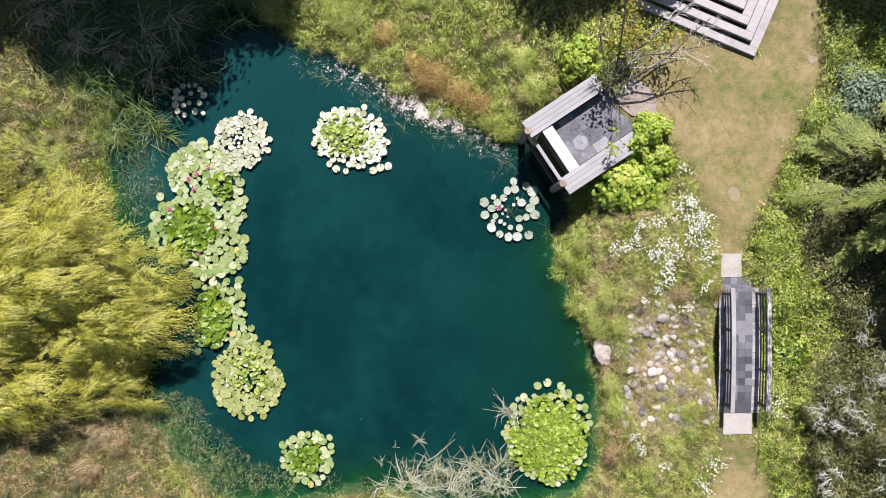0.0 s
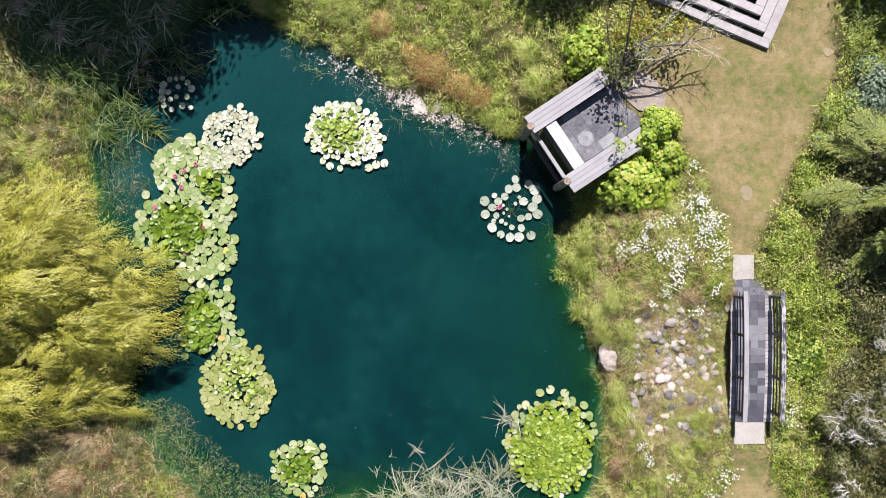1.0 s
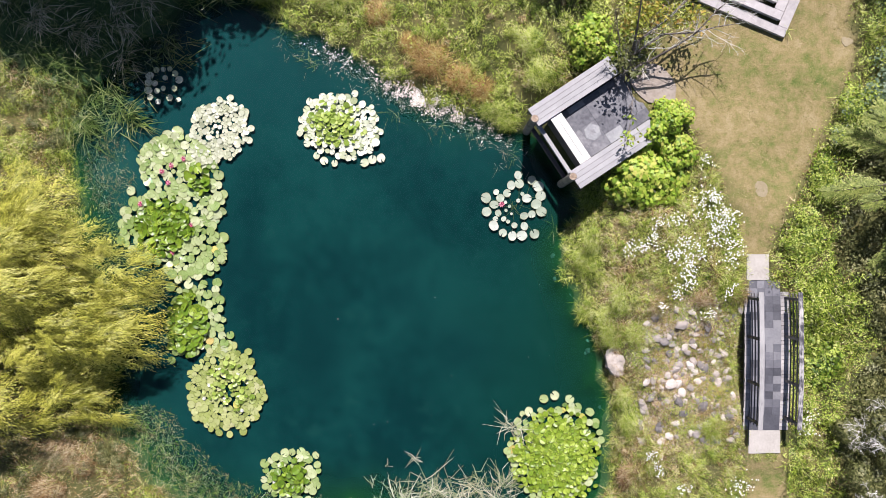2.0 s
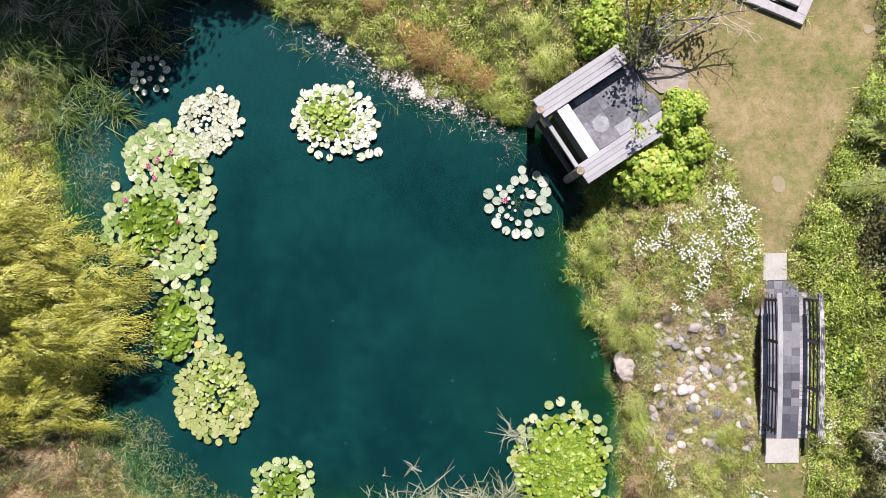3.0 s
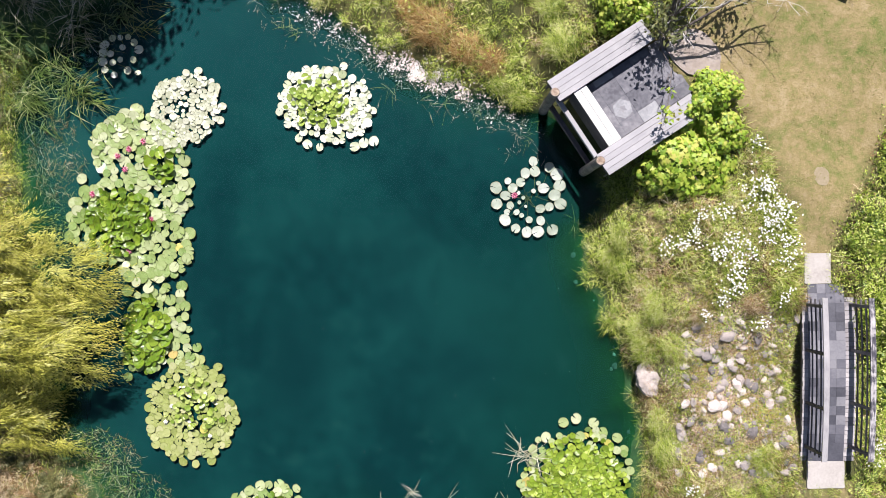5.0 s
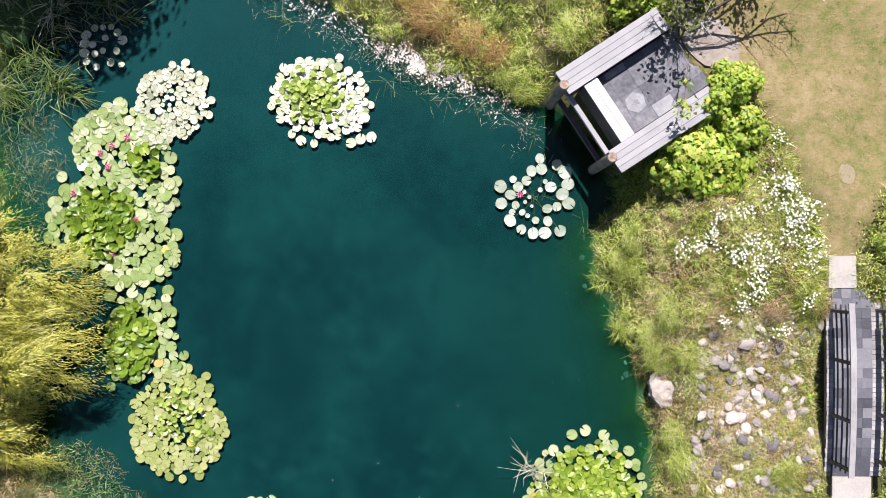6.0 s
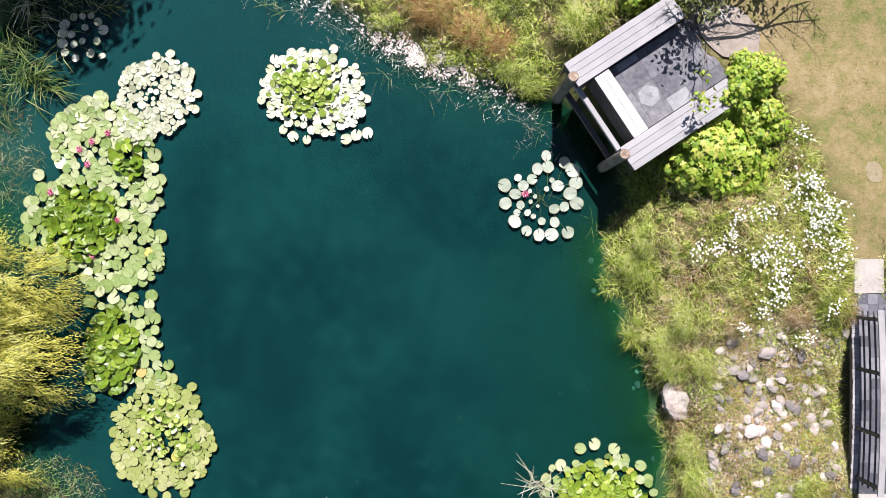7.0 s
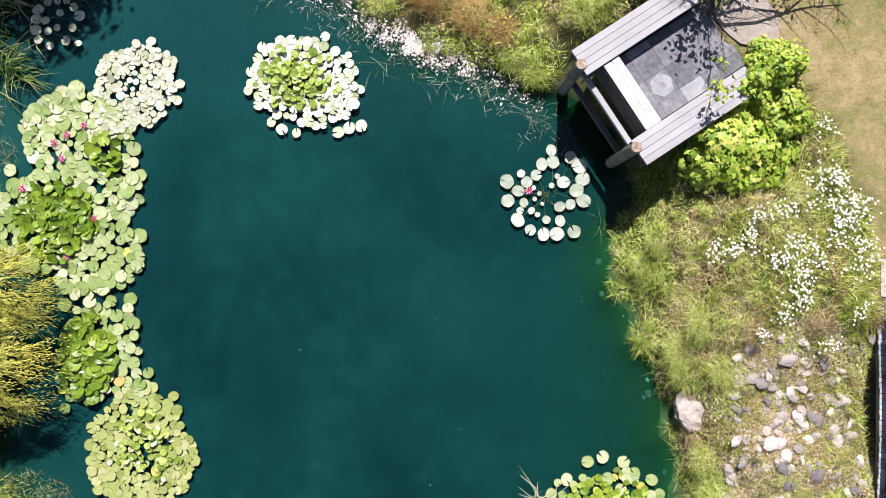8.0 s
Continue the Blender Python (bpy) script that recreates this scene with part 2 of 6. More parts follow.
MAT = {
    "ground": ground_material(),
    "water": water_material(),
    "murk": murk_material(),
    "wood": surface("weathered_wood", [(0.1, (0.22, 0.218, 0.235)), (0.4, (0.33, 0.328, 0.345)), (0.65, (0.39, 0.385, 0.402)), (0.9, (0.46, 0.455, 0.47))], 1.5, 7.0, 0.75, 0.35, 9.0, ob_random=0.12, stretch=(1, 14, 14), local=True),
    "rail": surface("open_grain_rail", [(0.38, (0.05, 0.05, 0.065)), (0.48, (0.15, 0.145, 0.16)), (0.56, (0.36, 0.35, 0.355)), (0.75, (0.52, 0.5, 0.5))], 5.0, 4.0, 0.8, 0.5, 9.0, stretch=(5.0, 0.6, 5.0), local=True),
    "plank": surface("grey_plank", [(0.1, (0.2, 0.19, 0.2)), (0.45, (0.34, 0.325, 0.335)), (0.9, (0.48, 0.46, 0.465))], 1.5, 7.0, 0.8, 0.35, 9.0, ob_random=0.35, stretch=(1, 14, 14), local=True),
    "wood_y": surface("grey_rail", [(0.1, (0.2, 0.195, 0.205)), (0.4, (0.33, 0.325, 0.335)), (0.9, (0.46, 0.45, 0.455))], 1.5, 6.0, 0.8, 0.4, 9.0, stretch=(12, 1, 12), local=True),
    "wood_pale": surface("bleached_wood", [(0.1, (0.5, 0.49, 0.47)), (0.5, (0.66, 0.65, 0.63)), (0.9, (0.75, 0.745, 0.73))], 1.5, 6.0, 0.7, 0.25, 9.0, ob_random=0.1, stretch=(14, 1, 14), local=True),
    "wood_dark": surface("dark_timber", [(0.3, (0.06, 0.055, 0.06)), (0.55, (0.13, 0.12, 0.125)), (0.8, (0.24, 0.22, 0.22))], 1.5, 6.0, 0.8, 0.4, 9.0, ob_random=0.2, stretch=(1, 12, 12), local=True),
    "log": surface("post_log", [(0.3, (0.12, 0.11, 0.1)), (0.55, (0.24, 0.22, 0.2)), (0.8, (0.4, 0.36, 0.32))], 3.0, 20.0, 0.85, 0.5, 30.0),
    "end_grain": surface("end_grain", [(0.2, (0.16, 0.11, 0.08)), (0.5, (0.32, 0.24, 0.18)), (0.8, (0.55, 0.46, 0.38))], 9.0, 30.0, 0.9, 0.4, 30.0, gain=2.4),
    "slate": surface("slate", [(0.1, (0.055, 0.057, 0.072)), (0.4, (0.10, 0.103, 0.125)), (0.65, (0.14, 0.142, 0.168)), (0.9, (0.22, 0.222, 0.245))], 2.5, 16.0, 0.6, 0.3, 30.0, ob_random=0.45),
    "slate_deck": surface("deck_slate", [(0.15, (0.075, 0.077, 0.095)), (0.5, (0.145, 0.147, 0.17)), (0.85, (0.25, 0.25, 0.27))], 1.6, 9.0, 0.7, 0.4, 40.0, ob_random=0.12, gain=2.4),
    "slate_pale": surface("pale_paver", [(0.2, (0.19, 0.2, 0.22)), (0.5, (0.27, 0.28, 0.3)), (0.8, (0.36, 0.37, 0.39))], 3.0, 18.0, 0.6, 0.3, 30.0),
    "grout": surface("grout", [(0.3, (0.07, 0.07, 0.08)), (0.7, (0.12, 0.12, 0.13))], 2.0, 20.0, 0.9),
    "concrete": surface("concrete_slab", [(0.1, (0.28, 0.26, 0.235)), (0.45, (0.4, 0.375, 0.35)), (0.85, (0.5, 0.475, 0.45))], 1.6, 14.0, 0.9, 0.3, 40.0),
    "worn": surface("worn_stone", [(0.1, (0.22, 0.18, 0.1)), (0.5, (0.3, 0.25, 0.16)), (0.9, (0.38, 0.33, 0.24))], 3.0, 14.0, 0.95, 0.3, 40.0),
    "flagstone": surface("flagstone", [(0.1, (0.2, 0.165, 0.14)), (0.45, (0.31, 0.265, 0.23)), (0.9, (0.43, 0.385, 0.35))], 2.2, 9.0, 0.9, 0.4, 30.0),
    "paint": surface("worn_white_paint", [(0.1, (0.26, 0.245, 0.25)), (0.4, (0.38, 0.36, 0.37)), (0.8, (0.5, 0.48, 0.49))], 1.2, 7.0, 0.75, 0.2, 12.0, ob_random=0.15),
    "bark": surface("bark", [(0.3, (0.05, 0.04, 0.035)), (0.55, (0.13, 0.11, 0.1)), (0.8, (0.3, 0.27, 0.24))], 2.0, 25.0, 0.9, 0.5, 40.0),
    "twig": surface("pale_twig", [(0.1, (0.46, 0.45, 0.42)), (0.5, (0.62, 0.61, 0.58)), (0.9, (0.78, 0.77, 0.74))], 2.0, 25.0, 0.9, island=0.3),
    "stone": surface("river_stone", [(0.05, (0.14, 0.13, 0.13)), (0.35, (0.27, 0.245, 0.235)), (0.65, (0.39, 0.345, 0.315)), (0.95, (0.6, 0.54, 0.5))], 4.0, 22.0, 0.9, 0.7, 25.0, ob_random=0.5, gain=2.0),
    "boulder": surface("boulder_stone", [(0.1, (0.25, 0.21, 0.18)), (0.5, (0.42, 0.37, 0.335)), (0.85, (0.58, 0.53, 0.49))], 2.2, 14.0, 0.9, 0.8, 14.0),
    "gravel": surface("gravel", [(0.1, (0.15, 0.115, 0.09)), (0.5, (0.35, 0.27, 0.21)), (0.9, (0.54, 0.45, 0.39))], 1.0, 20.0, 0.9, island=0.6),
    "grass": surface("meadow_grass", [(0.0, (0.07, 0.115, 0.011)), (0.2, (0.18, 0.275, 0.022)), (0.45, (0.34, 0.455, 0.05)), (0.7, (0.54, 0.61, 0.13)), (0.95, (0.67, 0.66, 0.32))], 0.45, 4.5, 0.6, island=0.34, translucent=0.15, spec=0.25, gain=3.1),
    "straw": surface("dry_grass", [(0.05, (0.12, 0.06, 0.022)), (0.35, (0.33, 0.2, 0.085)), (0.65, (0.55, 0.42, 0.23)), (0.95, (0.72, 0.62, 0.43))], 0.6, 5.0, 0.7, island=0.38, translucent=0.15, spec=0.25, gain=2.8),
    "sedge": surface("rusty_sedge", [(0.0, (0.12, 0.06, 0.015)), (0.35, (0.32, 0.18, 0.05)), (0.65, (0.5, 0.33, 0.12)), (1.0, (0.62, 0.5, 0.24))], 0.8, 4.0, 0.7, island=0.5, translucent=0.1, spec=0.25, gain=2.0),
    "lawn": surface("lawn_grass", [(0.0, (0.12, 0.16, 0.03)), (0.28, (0.21, 0.215, 0.06)), (0.5, (0.29, 0.245, 0.1)), (0.95, (0.42, 0.34, 0.19))], 1.2, 4.0, 0.7, island=0.3, translucent=0.15, spec=0.25, gain=2.0),
    "reed": surface("reed", [(0.0, (0.025, 0.05, 0.01)), (0.4, (0.08, 0.145, 0.024)), (0.75, (0.14, 0.22, 0.045)), (1.0, (0.4, 0.44, 0.2))], 0.6, 2.0, 0.35, island=0.6, translucent=0.1, spec=0.7),
    "reed_grey": surface("grey_green_reed", [(0.2, (0.16, 0.22, 0.1)), (0.5, (0.3, 0.36, 0.19)), (0.8, (0.48, 0.52, 0.34))], 0.8, 4.0, 0.6, island=0.4, translucent=0.1),
    "reed_dead": surface("dead_reed", [(0.2, (0.3, 0.29, 0.18)), (0.5, (0.5, 0.49, 0.35)), (0.8, (0.7, 0.68, 0.56))], 0.8, 4.0, 0.7, island=0.5, translucent=0.1),
    "maple": surface("maple_leaf", [(0.0, (0.12, 0.24, 0.018)), (0.35, (0.28, 0.43, 0.04)), (0.7, (0.44, 0.55, 0.08)), (1.0, (0.62, 0.56, 0.15))], 0.9, 4.0, 0.5, island=0.4, translucent=0.25, gain=2.1),
    "willow": surface("willow_leaf", [(0.0, (0.10, 0.115, 0.014)), (0.3, (0.31, 0.325, 0.036)), (0.6, (0.49, 0.49, 0.075)), (0.95, (0.6, 0.565, 0.15))], 0.5, 4.0, 0.45, island=0.3, translucent=0.08, gain=2.6),
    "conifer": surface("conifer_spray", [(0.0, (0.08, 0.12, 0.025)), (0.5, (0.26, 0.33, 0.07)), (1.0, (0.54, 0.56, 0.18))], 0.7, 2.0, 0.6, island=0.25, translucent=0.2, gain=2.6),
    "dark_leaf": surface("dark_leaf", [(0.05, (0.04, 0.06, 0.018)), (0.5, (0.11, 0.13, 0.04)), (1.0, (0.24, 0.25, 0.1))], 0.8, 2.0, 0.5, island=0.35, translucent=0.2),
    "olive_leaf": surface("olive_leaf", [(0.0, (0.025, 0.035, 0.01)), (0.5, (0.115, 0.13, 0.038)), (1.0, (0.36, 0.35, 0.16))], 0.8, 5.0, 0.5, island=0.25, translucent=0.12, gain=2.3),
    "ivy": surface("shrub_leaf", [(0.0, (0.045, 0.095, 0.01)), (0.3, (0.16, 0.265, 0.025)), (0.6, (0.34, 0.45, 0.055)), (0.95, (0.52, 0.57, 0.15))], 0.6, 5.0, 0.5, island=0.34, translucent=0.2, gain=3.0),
    "glaucous": surface("glaucous_leaf", [(0.2, (0.1, 0.16, 0.1)), (0.5, (0.2, 0.29, 0.19)), (0.8, (0.36, 0.44, 0.32))], 0.6, 4.0, 0.5, island=0.3, translucent=0.25),
    "autumn": surface("autumn_leaf", [(0.05, (0.2, 0.27, 0.03)), (0.55, (0.42, 0.42, 0.06)), (0.9, (0.5, 0.33, 0.08)), (1.0, (0.48, 0.2, 0.06))], 0.8, 2.0, 0.5, island=0.5, translucent=0.3),
    "petal": surface("white_petal", [(0.2, (0.72, 0.72, 0.68)), (0.7, (0.86, 0.86, 0.84))], 2.0, 10.0, 0.7, island=0.3, translucent=0.2),
    "pink": surface("pink_petal", [(0.2, (0.45, 0.04, 0.14)), (0.5, (0.65, 0.15, 0.28)), (0.8, (0.85, 0.5, 0.58))], 2.0, 10.0, 0.6, island=0.5, translucent=0.2),
    "fluff": surface("seed_fluff", [(0.2, (0.46, 0.4, 0.36)), (0.5, (0.66, 0.6, 0.56)), (0.8, (0.8, 0.77, 0.74))], 1.0, 8.0, 0.95, island=0.5),
    # these two pad colours are whitened to include the sun's gloss
    "pad_white": pad_material("pad_gloss_pale", [(0.15, (0.38, 0.45, 0.22)), (0.4, (0.54, 0.59, 0.42)), (0.85, (0.70, 0.73, 0.62))], 0.36, 0.9),
    "pad_beige": pad_material("pad_beige", [(0.05, (0.28, 0.31, 0.17)), (0.3, (0.44, 0.47, 0.32)), (0.7, (0.55, 0.58, 0.43)), (0.95, (0.68, 0.68, 0.56))], 0.36, 0.9),
    "pad_mid": pad_material("pad_mid", [(0.1, (0.15, 0.27, 0.05)), (0.32, (0.26, 0.37, 0.11)), (0.6, (0.39, 0.475, 0.21)), (0.82, (0.53, 0.58, 0.36)), (0.95, (0.6, 0.56, 0.25))], 0.36, 0.8),
    "pad_yellow": pad_material("pad_yellow", [(0.1, (0.2, 0.26, 0.05)), (0.4, (0.31, 0.37, 0.1)), (0.75, (0.44, 0.48, 0.2)), (0.92, (0.52, 0.48, 0.36))]),
    "pad_leaf": pad_material("lily_leaf", [(0.1, (0.07, 0.15, 0.01)), (0.5, (0.15, 0.27, 0.015)), (0.9, (0.3, 0.41, 0.04))], 0.36, 0.5, 0.12),
    "pad_blue": pad_material("pad_bluish", [(0.15, (0.29, 0.35, 0.27)), (0.5, (0.40, 0.47, 0.38)), (0.85, (0.54, 0.59, 0.53))], 0.4, 0.6),
    "pad_old": pad_material("yellowed_pad", [(0.2, (0.46, 0.44, 0.09)), (0.5, (0.58, 0.5, 0.12)), (0.8, (0.52, 0.4, 0.13))], 0.5, 0.4),
    "pad_lime": pad_material("lime_leaf", [(0.15, (0.17, 0.29, 0.03)), (0.5, (0.32, 0.44, 0.07)), (0.85, (0.5, 0.6, 0.18))], 0.32, 0.7, 0.15),
    "pad_fresh": pad_material("fresh_leaf", [(0.15, (0.12, 0.22, 0.014)), (0.5, (0.24, 0.36, 0.026)), (0.85, (0.39, 0.50, 0.07))], 0.38, 0.5, 0.15),
}


# ---- mesh helpers ----
def mesh_arrays(name, v, tris, material, facing=None, share=0.6):
    """A mesh from arrays of corners and triangles. facing: the way the clump faces at each corner, which soft leaf shading follows by its share."""
    v, tris = np.asarray(v, np.float32).reshape(-1, 3), np.asarray(tris, np.int32).reshape(-1, 3)
    if facing is not None:
        facing = unit(np.broadcast_to(np.asarray(facing, float), v.shape))
        a, b, c = (v[tris[:, k]] for k in range(3))
        own = unit(np.cross(b - a, c - a))
        away = np.sum(own * facing[tris[:, 0]], 1) < 0
        tris = np.where(away[:, None], tris[:, ::-1], tris)
        own[away] *= -1
        sums = np.zeros(v.shape)
        for k in range(3):
            for axis in range(3):
                sums[:, axis] += np.bincount(tris[:, k], own[:, axis], len(v))
        soft = unit(unit(sums) * (1 - share) + facing * share)
    me = bpy.data.meshes.new(name)
    me.vertices.add(len(v))
    me.vertices.foreach_set("co", v.ravel())
    me.loops.add(tris.size)
    me.loops.foreach_set("vertex_index", np.ascontiguousarray(tris).ravel())
    me.polygons.add(len(tris))
    me.polygons.foreach_set("loop_start", np.arange(0, tris.size, 3, dtype=np.int32))
    me.update(calc_edges=True)
    if facing is not None:
        me.polygons.foreach_set("use_smooth", np.ones(len(tris), bool))
        me.attributes.new("custom_normal", "FLOAT_VECTOR", "POINT").data.foreach_set("vector", soft.astype(np.float32).ravel())
    me.materials.append(material)
    return me


def sward(v, gain=1.0):
    """The way the growth faces: up, and off the lumps of the wild growth."""
    v = np.asarray(v, float).reshape(-1, 3)
    e = 0.12
    gx = relief(v[:, 0] + e, v[:, 1]) - relief(v[:, 0] - e, v[:, 1])
    gy = relief(v[:, 0], v[:, 1] + e) - relief(v[:, 0], v[:, 1] - e)
    return np.stack([-gx * gain, -gy * gain, np.ones(len(v)) * 0.8], 1)


def thing(name, label, category, at=(0, 0, 0), turn=0.0, group="", kind=""):
    ob = new(name)
    ob.matrix_basis = pose(*at, 0, 0, turn)
    return tagged(ob, label, category, group, kind)


def part(name, bm, material, parent, label=""):
    """Links a bmesh or a mesh as one object under a thing or a part."""
    if isinstance(bm, bmesh.types.BMesh):
        me = bpy.data.meshes.new(name)
        bm.to_mesh(me)
        bm.free()
        me.materials.append(material)
    else:
        me = bm
    ob = new(name, me)
    ob.parent = parent
    if label:
        tagged(ob, label)
    return ob


def box(bm, x0, x1, y0, y1, z0, z1, bevel=0.006, bend=None):
    """A box with soft edges; bend(x, y, z) may move its corners."""
    made = bmesh.ops.create_cube(bm, size=1.0)["verts"]
    for v in made:
        v.co = ((x0 + x1) / 2 + v.co.x * (x1 - x0), (y0 + y1) / 2 + v.co.y * (y1 - y0), (z0 + z1) / 2 + v.co.z * (z1 - z0))
    if bevel:
        edges = list({e for v in made for e in v.link_edges})
        bmesh.ops.bevel(bm, geom=edges, offset=bevel, segments=1, affect="EDGES")
    return bm


def tube(bm, points, radii, sides=7):
    """A tapered round limb along points."""
    rings = []
    up = Vector((0.13, 0.31, 0.94))
    for i, p in enumerate(points):
        a, b = Vector(points[max(i - 1, 0)]), Vector(points[min(i + 1, len(points) - 1)])
        d = (b - a).normalized()
        s = d.cross(up).normalized() if abs(d.dot(up)) < 0.98 else d.cross(Vector((1, 0, 0))).normalized()
        n = d.cross(s)
        rings.append([bm.verts.new(Vector(p) + (s * math.cos(k * math.tau / sides) + n * math.sin(k * math.tau / sides)) * radii[i]) for k in range(sides)])
    for r0, r1 in zip(rings, rings[1:]):
        for k in range(sides):
            bm.faces.new((r0[k], r0[(k + 1) % sides], r1[(k + 1) % sides], r1[k]))
    bm.faces.new(rings[-1])
    bm.faces.new(rings[0][::-1])


def unit(v):
    return v / np.maximum(np.linalg.norm(v, axis=-1, keepdims=True), 1e-9)


LEAF = (np.array([(0, 0, 0), (0.5, 0.5, 0.12), (1, 0, -0.05), (0.5, -0.5, 0.12)]), np.array([(0, 2, 1), (0, 3, 2)]))
NARROW = (np.array([(0, 0, 0), (0.45, 0.5, 0.0), (1, 0, -0.1), (0.45, -0.5, 0.0)]), np.array([(0, 2, 1), (0, 3, 2)]))
LOBED = (np.array([(0.35, 0, 0.06), (0, 0, 0), (-0.05, 0.42, -0.04), (0.28, 0.28, 0), (0.55, 0.55, -0.06), (0.6, 0.2, 0), (1.0, 0, -0.1),
                   (0.6, -0.2, 0), (0.55, -0.55, -0.06), (0.28, -0.28, 0), (-0.05, -0.42, -0.04)]),
         np.array([(0, i, i % 10 + 1) for i in range(1, 11)]))


def stamp(shape, at, axis, normal, length, width):
    """Copies of a leaf shape, one at each place, as corners and triangles."""
    tv, tt = shape
    at, axis = np.asarray(at, float), unit(np.asarray(axis, float))
    side = unit(np.cross(np.asarray(normal, float), axis))
    nrm = np.cross(axis, side)
    length = np.broadcast_to(length, len(at))[:, None, None]
    width = np.broadcast_to(width, len(at))[:, None, None]
    v = at[:, None] + axis[:, None] * tv[None, :, :1] * length + side[:, None] * tv[None, :, 1:2] * width + nrm[:, None] * tv[None, :, 2:] * length
    t = tt[None] + (np.arange(len(at)) * len(tv))[:, None, None]
    return v.reshape(-1, 3), t.reshape(-1, 3)


def blades(at, length, width, lean, yaw, droop=0.5):
    """Bent grass blades: two short pieces each, rising from their roots and drooping outwards."""
    n = len(at)
    d = np.stack([np.cos(yaw), np.sin(yaw), np.zeros(n)], 1)
    s = np.stack([-np.sin(yaw), np.cos(yaw), np.zeros(n)], 1) * (np.broadcast_to(width, n) / 2)[:, None]
    up = np.array([0, 0, 1.0])
    L = np.broadcast_to(length, n)[:, None]
    lean = np.broadcast_to(lean, n)[:, None]
    mid = at + (up * np.cos(lean) + d * np.sin(lean)) * L * 0.55
    l2 = np.minimum(lean + droop, 2.0)
    tip = mid + (up * np.cos(l2) + d * np.sin(l2)) * L * 0.45
    v = np.stack([at - s, at + s, mid + s * 0.8, mid - s * 0.8, tip], 1)
    t = np.array([(0, 1, 2), (0, 2, 3), (3, 2, 4)])[None] + (np.arange(n) * 5)[:, None, None]
    return v.reshape(-1, 3), t.reshape(-1, 3)


def joined(pieces):
    vs, ts, k = [], [], 0
    for v, t in pieces:
        vs.append(v)
        ts.append(t + k)
        k += len(v)
    return np.concatenate(vs), np.concatenate(ts)


def inside(poly, x, y):
    """Which points lie in the polygon."""
    hit = np.zeros(np.shape(x), bool)
    for (ax, ay), (bx, by) in zip(poly, poly[1:] + poly[:1]):
        cross = ((ay > y) != (by > y)) & (x < (bx - ax) * (y - ay) / (by - ay + 1e-12) + ax)
        hit ^= cross
    return hit


def blob_noise(x, y, scale, seed=0):
    """Cheap smooth noise, about -1 to 1, over the plan."""
    r = np.random.default_rng(100 + seed)
    out = np.zeros(np.shape(x))
    for k in range(7):
        a, f, p = r.uniform(0, math.tau), r.uniform(0.5, 1.6) / scale, r.uniform(0, math.tau)
        out = out + np.sin((x * math.cos(a) + y * math.sin(a)) * f * 2 + p)
    return out / 3.2


# ---- plan: the pond's shore and the rise of the ground ----
POND = (-3.5, -0.3)
SHORE = [(3, 7.75), (7.5, 7.8), (10, 8.3), (14, 8.5), (22, 8.2), (30, 8.0), (35, 7.6), (39, 7.0), (48, 6.45), (60, 6.1), (73, 6.2), (83, 6.8), (92, 7.25), (102, 8.0), (112, 9.9),
         (119, 10.3), (126, 10.0), (136, 9.9), (147, 10.1), (155, 10.0), (161, 9.3), (171, 8.6), (184, 8.3), (204, 8.5), (217, 9.3), (235, 9.7),
         (245, 9.9), (257, 9.2), (268, 8.6), (281, 8.55), (294, 9.9), (316, 12.3), (326, 11.25), (337, 9.9), (348, 8.6), (356, 7.95)]


def shore_distance(x, y):
    """Metres outside the waterline (inside: minus), nearly."""
    dx, dy = np.asarray(x, float) - POND[0], np.asarray(y, float) - POND[1]
    ang = np.degrees(np.arctan2(dy, dx)) % 360
    a = np.array([s[0] for s in SHORE], float)
    r = np.array([s[1] for s in SHORE], float)
    rim = np.interp(ang, np.concatenate([a - 360, a, a + 360]), np.concatenate([r, r, r]))
    return np.hypot(dx, dy) - rim + 0.14 * blob_noise(np.asarray(x, float), np.asarray(y, float), 0.5, 3) + 0.07 * blob_noise(np.asarray(x, float), np.asarray(y, float), 0.2, 4)


def smooth(a, b, x):
    t = np.clip((np.asarray(x, float) - a) / (b - a), 0, 1)
    return t * t * (3 - 2 * t)


def ground_z(x, y):
    x, y = np.asarray(x, float), np.asarray(y, float)
    d = shore_distance(x, y)
    rise = 0.55 + 1.3 * smooth(1, 6.5, x) + 0.45 * smooth(4, 12, y) * smooth(-8, 0, x) - 0.4 * smooth(-1, -7, y) * smooth(3, 7, x)
    land = rise * (1 - np.exp(-np.maximum(d, 0) / (1.7 - 0.5 * smooth(2, 5, x)))) + 0.05 * blob_noise(x, y, 0.9, 1) * smooth(0, 1.0, d)
    gully = np.exp(-((y + 3.3) / 1.5) ** 2) * smooth(5.8, 8.5, x) * (1 - smooth(13, 15, x))
    land = land - 0.55 * gully * smooth(0.3, 2, d)
    for cx, cy, rx, ry, level in ((10.0, -0.5, 1.1, 1.0, 1.69), (10.1, -6.0, 1.2, 0.9, 1.60), (6.6, 5.1, 0.9, 0.8, 1.78)):
        flat = np.exp(-(((x - cx) / rx) ** 4 + ((y - cy) / ry) ** 4))
        land = land * (1 - flat) + level * flat
    shelf = 1.1 + 2.0 * smooth(2, 5, x) * smooth(2.2, -0.5, y) + 0.9 * smooth(-5, -9.5, x) + 0.5 * smooth(-5, -8, y)
    bed = -1.9 * (1 - np.exp(-(np.maximum(-d, 0) / shelf) ** 1.4)) + 0.05 * blob_noise(x, y, 0.7, 2)
    return np.where(d > 0, land, np.minimum(bed, 0))


